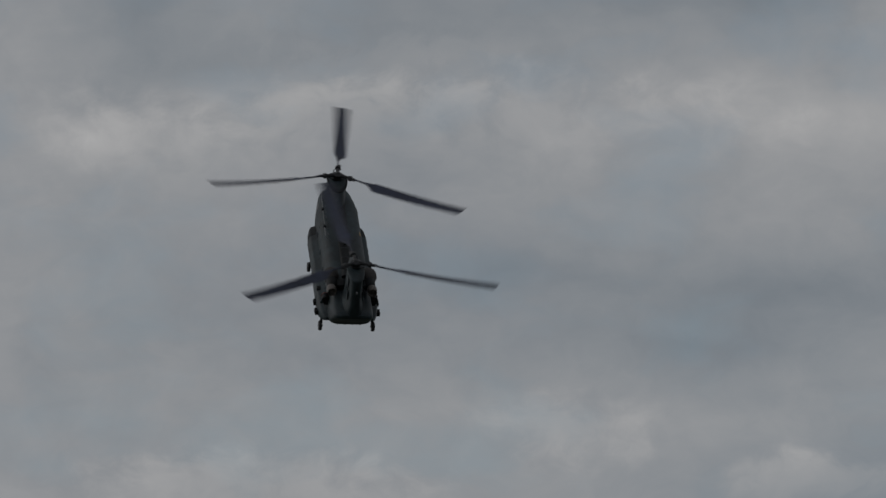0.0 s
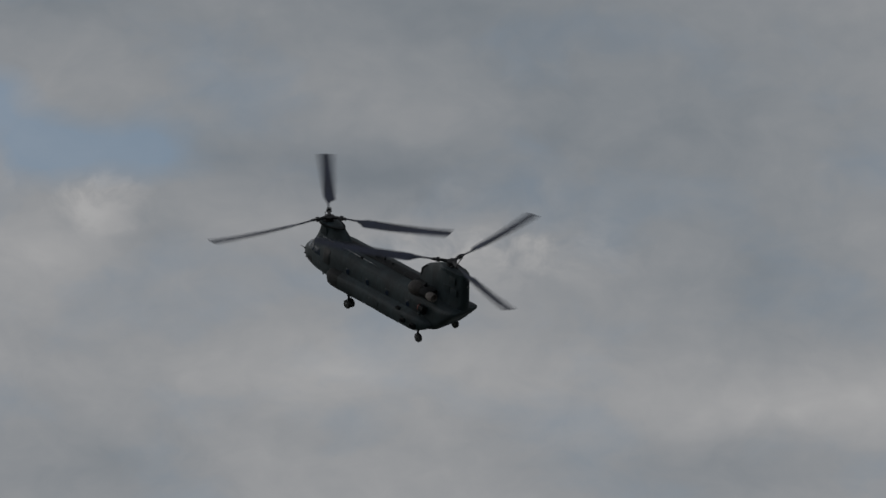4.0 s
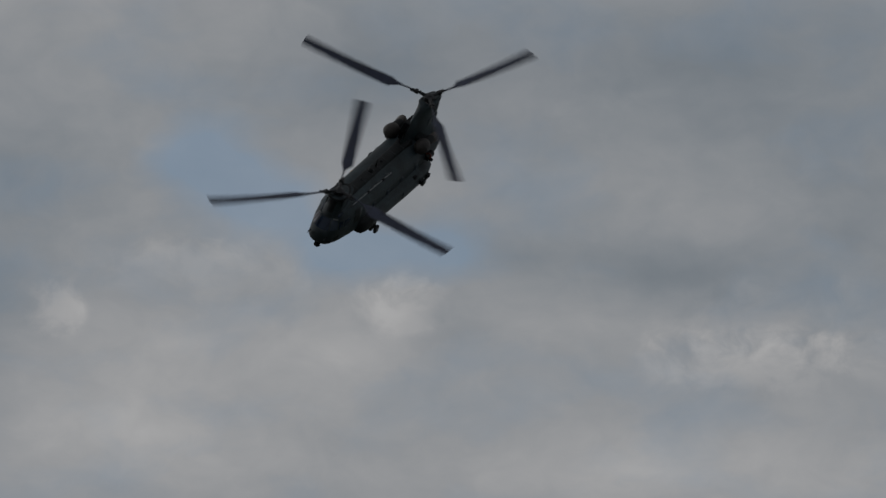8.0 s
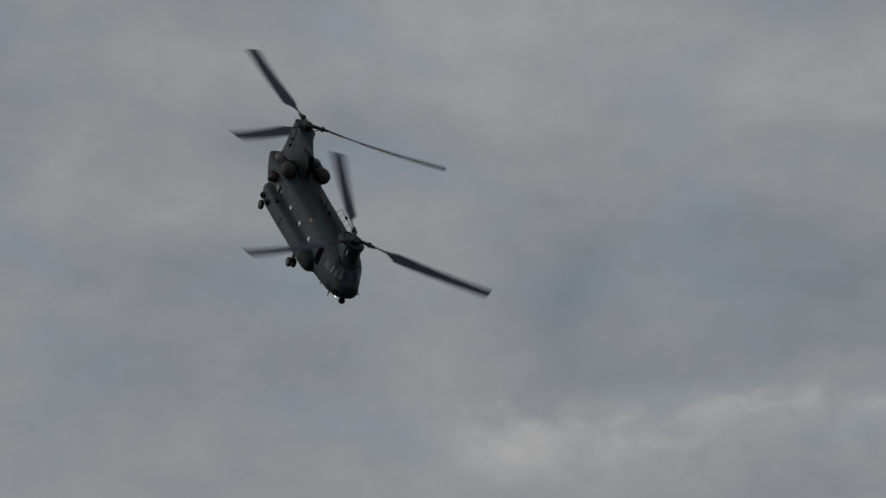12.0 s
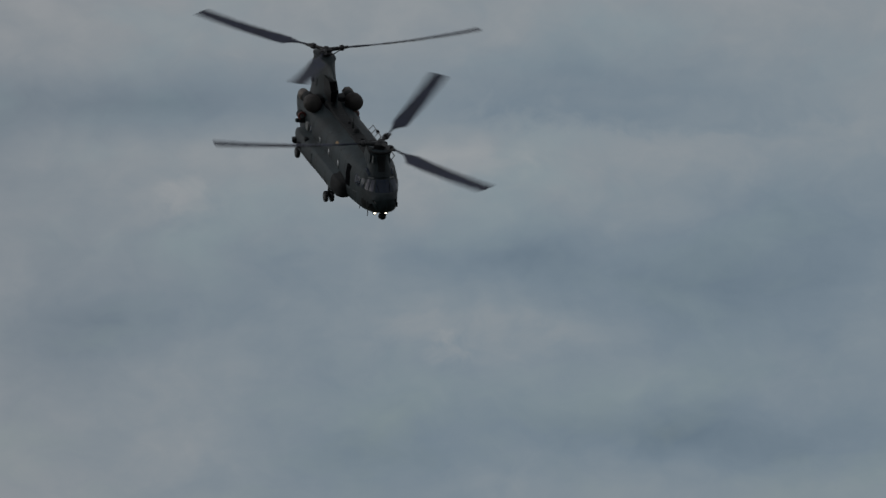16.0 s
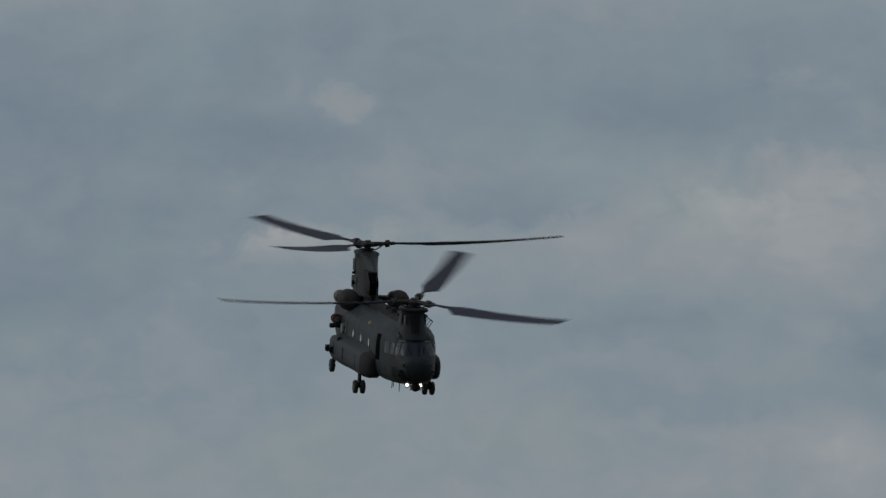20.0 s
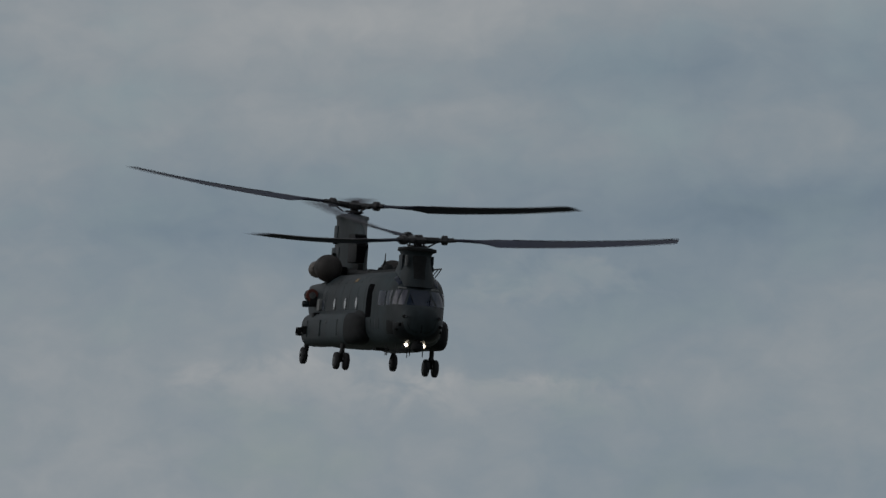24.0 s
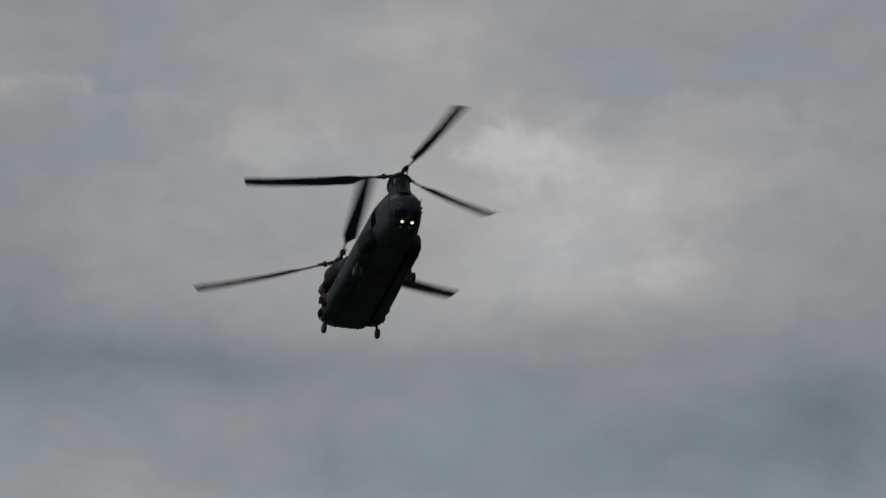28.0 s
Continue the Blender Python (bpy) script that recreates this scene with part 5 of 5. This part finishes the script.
# ---------------------------------------------------------------- flight
# seconds, place, turn
FLIGHT = (
    (0.00, -6.54, 632.08, 95.19, 0.46, -42.79, 97.36),
    (0.25, -6.10, 634.21, 98.95, 0.70, -44.36, 96.83),
    (0.50, -5.90, 637.01, 102.95, 0.83, -45.89, 96.75),
    (0.75, -6.16, 640.90, 107.30, 0.72, -47.29, 97.35),
    (1.00, -7.16, 645.29, 111.73, 0.50, -48.10, 97.90),
    (1.25, -9.01, 649.21, 115.89, 0.36, -48.03, 97.70),
    (1.50, -11.04, 651.15, 119.72, -0.03, -47.44, 97.86),
    (1.75, -12.55, 650.32, 123.27, -1.05, -46.75, 99.53),
    (2.00, -13.72, 649.34, 126.74, -2.79, -45.91, 102.64),
    (2.25, -14.83, 650.43, 130.32, -5.25, -44.78, 106.70),
    (2.50, -15.98, 650.92, 133.54, -8.07, -43.51, 111.33),
    (2.75, -17.11, 648.58, 136.03, -11.09, -42.22, 116.25),
    (3.00, -18.17, 647.61, 138.67, -14.64, -40.77, 121.31),
    (3.25, -19.16, 651.85, 142.32, -18.89, -38.88, 126.42),
    (3.50, -20.14, 657.18, 146.08, -22.89, -36.33, 131.75),
    (3.75, -21.15, 658.87, 148.86, -25.79, -33.11, 137.45),
    (4.00, -22.10, 658.08, 150.98, -28.11, -29.61, 142.87),
    (4.25, -22.96, 657.22, 153.07, -30.56, -26.17, 147.43),
    (4.50, -23.83, 657.52, 155.33, -32.99, -22.55, 151.56),
    (4.75, -24.82, 659.67, 157.87, -34.98, -18.54, 155.80),
    (5.00, -25.93, 663.16, 160.56, -36.50, -14.17, 160.27),
    (5.25, -27.15, 667.27, 163.23, -37.62, -9.59, 165.01),
    (5.50, -28.45, 671.19, 165.68, -38.42, -4.91, 170.08),
    (5.75, -29.81, 674.13, 167.72, -39.00, -0.25, 175.50),
    (6.00, -31.20, 675.28, 169.12, -39.43, 4.33, -178.67),
    (6.25, -32.57, 673.83, 169.68, -39.84, 8.74, -172.39),
    (6.50, -33.88, 669.02, 169.18, -40.34, 13.00, -165.64),
    (6.75, -35.11, 660.99, 167.65, -40.91, 17.12, -158.45),
    (7.00, -36.38, 653.50, 165.94, -40.99, 21.25, -151.16),
    (7.25, -37.80, 649.89, 164.83, -40.17, 25.37, -144.00),
    (7.50, -39.38, 648.96, 164.11, -39.17, 29.36, -136.85),
    (7.75, -41.04, 648.84, 163.44, -38.74, 33.19, -129.64),
    (8.00, -42.67, 649.09, 162.70, -38.26, 36.69, -122.00),
    (8.25, -44.18, 649.81, 161.87, -36.97, 39.63, -113.67),
    (8.50, -45.60, 651.53, 160.99, -34.93, 42.36, -105.53),
    (8.75, -46.94, 654.45, 160.08, -32.34, 45.18, -98.48),
    (9.00, -47.98, 656.70, 158.73, -29.36, 47.06, -92.63),
    (9.25, -48.46, 656.55, 156.61, -26.53, 47.17, -88.15),
    (9.50, -48.53, 655.06, 154.02, -24.21, 46.68, -84.70),
    (9.75, -48.42, 653.57, 151.24, -22.30, 46.80, -81.57),
    (10.00, -48.11, 651.70, 148.19, -20.94, 47.07, -78.93),
    (10.25, -47.53, 648.76, 144.73, -20.25, 46.80, -77.08),
    (10.50, -46.62, 644.35, 140.89, -19.42, 46.01, -75.59),
    (10.75, -45.38, 638.92, 136.31, -17.78, 44.83, -73.97),
    (11.00, -44.08, 635.13, 131.85, -15.71, 43.73, -72.40),
    (11.25, -42.81, 635.03, 128.03, -13.61, 43.03, -71.00),
    (11.50, -41.00, 635.49, 124.42, -11.33, 42.36, -69.30),
    (11.75, -38.20, 633.26, 120.62, -8.69, 41.25, -67.00),
    (12.00, -34.99, 629.43, 116.77, -5.60, 40.04, -64.66),
    (12.25, -31.95, 625.83, 112.95, -2.04, 39.13, -62.81),
    (12.50, -28.86, 622.93, 108.93, 1.44, 38.45, -61.59),
    (12.75, -25.36, 620.75, 104.44, 4.26, 37.86, -61.01),
    (13.00, -21.35, 618.97, 99.56, 6.35, 37.33, -61.01),
    (13.25, -16.86, 617.19, 94.43, 7.75, 36.84, -61.51),
    (13.50, -11.91, 615.04, 89.19, 8.55, 36.30, -62.43),
    (13.75, -6.51, 612.11, 84.00, 8.77, 35.68, -63.69),
    (14.00, -0.71, 608.08, 79.01, 8.47, 34.91, -65.22),
    (14.25, 5.42, 602.59, 74.40, 7.72, 33.90, -66.95),
    (14.50, 11.81, 595.32, 70.33, 6.55, 32.59, -68.78),
    (14.75, 18.27, 586.59, 66.85, 5.15, 30.97, -70.59),
    (15.00, 24.25, 579.00, 63.71, 4.11, 29.39, -72.18),
    (15.25, 29.32, 574.42, 60.69, 3.86, 28.15, -73.50),
    (15.50, 33.37, 569.93, 57.56, 3.94, 26.92, -74.87),
    (15.75, 36.37, 562.93, 54.44, 3.88, 25.38, -76.52),
    (16.00, 38.96, 556.63, 51.70, 3.74, 23.84, -77.91),
    (16.25, 41.74, 553.85, 49.51, 3.68, 22.64, -78.60),
    (16.50, 44.47, 550.91, 47.44, 3.83, 21.58, -79.09),
    (16.75, 46.80, 544.16, 45.12, 4.25, 20.43, -79.94),
    (17.00, 49.11, 536.26, 42.88, 4.43, 19.40, -80.86),
    (17.25, 51.86, 530.36, 41.01, 3.95, 18.71, -81.54),
    (17.50, 54.77, 525.89, 39.34, 3.28, 18.12, -82.40),
    (17.75, 57.43, 521.46, 37.63, 2.98, 17.36, -83.78),
    (18.00, 59.81, 515.69, 35.92, 3.08, 16.48, -85.08),
    (18.25, 61.96, 507.83, 34.28, 3.43, 15.57, -85.69),
    (18.50, 63.93, 499.49, 32.80, 3.58, 14.52, -86.06),
    (18.75, 65.83, 492.36, 31.56, 3.21, 13.24, -86.71),
    (19.00, 67.82, 486.54, 30.53, 2.45, 11.95, -87.38),
    (19.25, 70.01, 481.50, 29.71, 1.53, 10.90, -87.74),
    (19.50, 72.11, 475.84, 29.09, 0.70, 10.20, -87.96),
    (19.75, 73.87, 468.48, 28.66, 0.09, 9.83, -88.26),
    (20.00, 75.45, 460.29, 28.25, -0.59, 9.61, -88.65),
    (20.25, 77.11, 452.52, 27.74, -1.58, 9.36, -89.05),
    (20.50, 78.93, 446.16, 27.47, -2.45, 9.12, -89.33),
    (20.75, 80.93, 441.55, 27.69, -2.75, 8.99, -89.41),
    (21.00, 82.91, 436.68, 27.83, -2.58, 8.92, -89.40),
    (21.25, 84.68, 429.71, 27.37, -2.17, 8.86, -89.43),
    (21.50, 86.40, 421.40, 26.56, -1.77, 8.81, -89.54),
    (21.75, 88.28, 412.89, 25.77, -1.60, 8.80, -89.74),
    (22.00, 90.35, 404.45, 25.09, -1.66, 8.80, -90.02),
    (22.25, 92.56, 396.13, 24.51, -1.89, 8.75, -90.41),
    (22.50, 94.89, 387.97, 24.03, -2.24, 8.62, -90.90),
    (22.75, 97.32, 380.03, 23.66, -2.66, 8.34, -91.51),
    (23.00, 99.84, 372.35, 23.39, -3.10, 7.87, -92.24),
    (23.25, 102.41, 364.97, 23.23, -3.51, 7.16, -93.09),
    (23.50, 105.04, 357.93, 23.17, -3.82, 6.16, -94.08),
    (23.75, 107.63, 351.15, 23.23, -4.00, 4.81, -95.16),
    (24.00, 109.70, 344.16, 23.42, -4.03, 3.05, -96.16),
    (24.25, 111.12, 337.12, 23.78, -3.95, 0.88, -96.89),
    (24.50, 113.27, 333.08, 24.48, -4.05, -1.36, -97.47),
    (24.75, 117.68, 335.22, 25.76, -4.48, -3.35, -98.01),
    (25.00, 124.77, 345.24, 28.01, -4.73, -5.23, -98.39),
    (25.25, 134.56, 363.86, 31.59, -4.36, -7.19, -98.53),
    (25.50, 146.05, 387.22, 36.10, -3.87, -9.11, -98.47),
    (25.75, 157.92, 410.25, 40.87, -3.74, -10.87, -98.27),
    (26.00, 170.07, 430.93, 45.69, -3.67, -12.49, -98.27),
    (26.25, 182.58, 448.37, 50.42, -3.24, -14.03, -98.68),
    (26.50, 194.80, 463.07, 54.71, -2.54, -15.50, -98.92),
    (26.75, 206.13, 476.19, 58.52, -1.81, -16.90, -98.46),
    (27.00, 217.10, 489.24, 63.29, -1.30, -18.32, -97.87),
    (27.25, 228.27, 503.21, 70.30, -1.23, -19.78, -97.73),
    (27.50, 238.78, 516.21, 78.00, -1.65, -21.15, -97.77),
    (27.75, 247.65, 526.23, 84.38, -2.54, -22.32, -97.62),
    (28.00, 255.53, 534.36, 89.79, -3.70, -23.36, -97.30),
)
# seconds, angle of the forward rotor, tilts of the two rotor discs (fore and aft, sideways), degrees
SPIN = (
    (0.0, 113.6, 2.0, 2.1, 2.7, -0.3),
    (0.5, 794.0, 2.5, 2.6, 3.4, -0.5),
    (1.0, 1472.9, 1.8, 2.3, 2.5, -0.6),
    (1.5, 2150.0, 1.2, 0.1, 2.3, 0.9),
    (2.0, 2824.3, 0.8, -1.3, 2.2, 1.5),
    (2.5, 3490.7, -0.2, -1.8, 1.5, 1.4),
    (3.0, 4153.4, -1.1, -1.1, 1.7, 0.8),
    (3.5, 4816.2, -2.4, -0.7, 1.1, 1.3),
    (4.0, 5479.9, -2.3, -1.3, -0.2, 2.8),
    (4.5, 6149.2, -1.5, -1.3, 0.2, 4.4),
    (6.5, 8870.0, 0.5, -1.3, 0.5, 1.8),
    (7.0, 9545.1, 0.4, -1.1, 1.5, 2.0),
    (7.5, 10215.5, 0.5, 0.7, 1.5, 0.3),
    (8.0, 10880.9, -1.3, 3.1, 1.7, -1.1),
    (8.5, 11545.2, -3.0, 6.0, 0.7, -3.3),
    (9.0, 12204.3, -3.4, 7.6, -0.1, -4.5),
    (9.5, 12865.8, -3.3, 7.0, -0.5, -3.4),
    (10.0, 13539.0, -1.5, 4.7, -1.9, -1.4),
    (10.5, 14216.9, -1.8, 4.4, -3.7, -0.3),
    (11.0, 14897.4, -1.6, 3.0, -4.0, 0.5),
    (11.5, 15574.7, -2.0, 3.8, -3.7, -1.2),
    (12.0, 16253.3, -2.1, 4.6, -4.1, -2.4),
    (12.5, 16933.8, -3.5, 4.7, -6.0, -2.9),
    (14.5, 19625.9, -5.0, 3.2, -6.1, -1.1),
    (15.0, 20291.1, -3.4, 4.2, -5.3, 0.4),
    (15.5, 20957.0, -3.0, 4.3, -4.8, 0.5),
    (16.0, 21625.1, -2.4, 3.3, -4.9, 1.0),
    (16.5, 22296.0, -1.6, 3.6, -3.7, 0.4),
    (17.0, 22970.4, -2.0, 4.6, -4.0, -1.8),
    (17.5, 23649.7, -1.3, 3.3, -3.5, -0.6),
    (18.0, 24325.7, -1.1, 2.4, -3.4, 0.3),
    (18.5, 25001.0, -1.4, 2.0, -3.3, 0.3),
    (19.0, 25677.9, -1.7, 3.4, -2.5, -0.1),
    (19.5, 26357.1, -1.3, 4.0, -2.7, -0.5),
    (20.0, 27036.6, -0.6, 2.6, -1.7, 1.0),
    (20.5, 27721.9, -0.3, 2.8, -0.7, 1.9),
    (21.0, 28407.7, -0.9, 3.0, -0.6, 0.4),
    (21.5, 29088.7, -1.2, 2.7, -1.9, -0.2),
    (23.5, 31800.0, -0.4, 2.4, -0.3, 0.5),
    (24.0, 32472.8, -0.6, 2.9, -0.8, -0.6),
    (24.5, 33148.3, 0.2, 2.9, -0.3, -0.7),
    (25.0, 33825.0, 1.3, 2.9, 0.2, -0.6),
    (25.5, 34508.3, 1.6, 1.8, -1.3, -1.7),
    (26.0, 35195.2, 1.8, 1.5, -0.7, -0.3),
    (26.5, 35882.3, 2.0, 0.5, 0.3, -1.0),
    (27.0, 36565.7, 2.3, 0.3, 0.0, -1.8),
    (27.5, 37249.5, 2.0, 1.0, -0.8, -1.8),
    (28.0, 37926.7, 1.6, 1.4, 0.2, 1.8),
)


def between(rows, t):
    """Smooth values between rows."""
    i = 0
    while i < len(rows) - 2 and rows[i + 1][0] < t:
        i += 1
    a, b = rows[i], rows[i + 1]
    h = b[0] - a[0]
    u = (t - a[0]) / h

    def slope(k, c):
        p, n = rows[max(k - 1, 0)], rows[min(k + 1, len(rows) - 1)]
        return (n[c] - p[c]) / (n[0] - p[0])

    out = []
    for c in range(1, len(a)):
        m0, m1 = slope(i, c) * h, slope(i + 1, c) * h
        out.append((2 * u ** 3 - 3 * u * u + 1) * a[c] + (u ** 3 - 2 * u * u + u) * m0 + (3 * u * u - 2 * u ** 3) * b[c] + (u ** 3 - u * u) * m1)
    return out


def motions():
    walk(heli, [(t, pose(x, y, z, rx, ry, rz)) for t, x, y, z, rx, ry, rz in FLIGHT])
    fwd_rows, aft_rows = [], []
    for k in range(int(28 * FPS) + 1):
        t = k / FPS
        angle, fy, fx, ay, ax = between(SPIN, t)
        spin = Matrix.Rotation(radians(angle % 360), 4, "Z")
        back = Matrix.Rotation(radians(-(angle % 360)), 4, "Z")
        fwd_rows.append((t, Matrix.Translation(FWD_HUB) @ Matrix.Rotation(radians(9 - 2.4 + fy), 4, "Y") @ Matrix.Rotation(radians(fx), 4, "X") @ spin))
        aft_rows.append((t, Matrix.Translation(AFT_HUB) @ Matrix.Rotation(radians(4 - 2.4 + ay), 4, "Y") @ Matrix.Rotation(radians(ax), 4, "X") @ back))
    walk(fwd_rotor, fwd_rows)
    walk(aft_rotor, aft_rows)


motions()
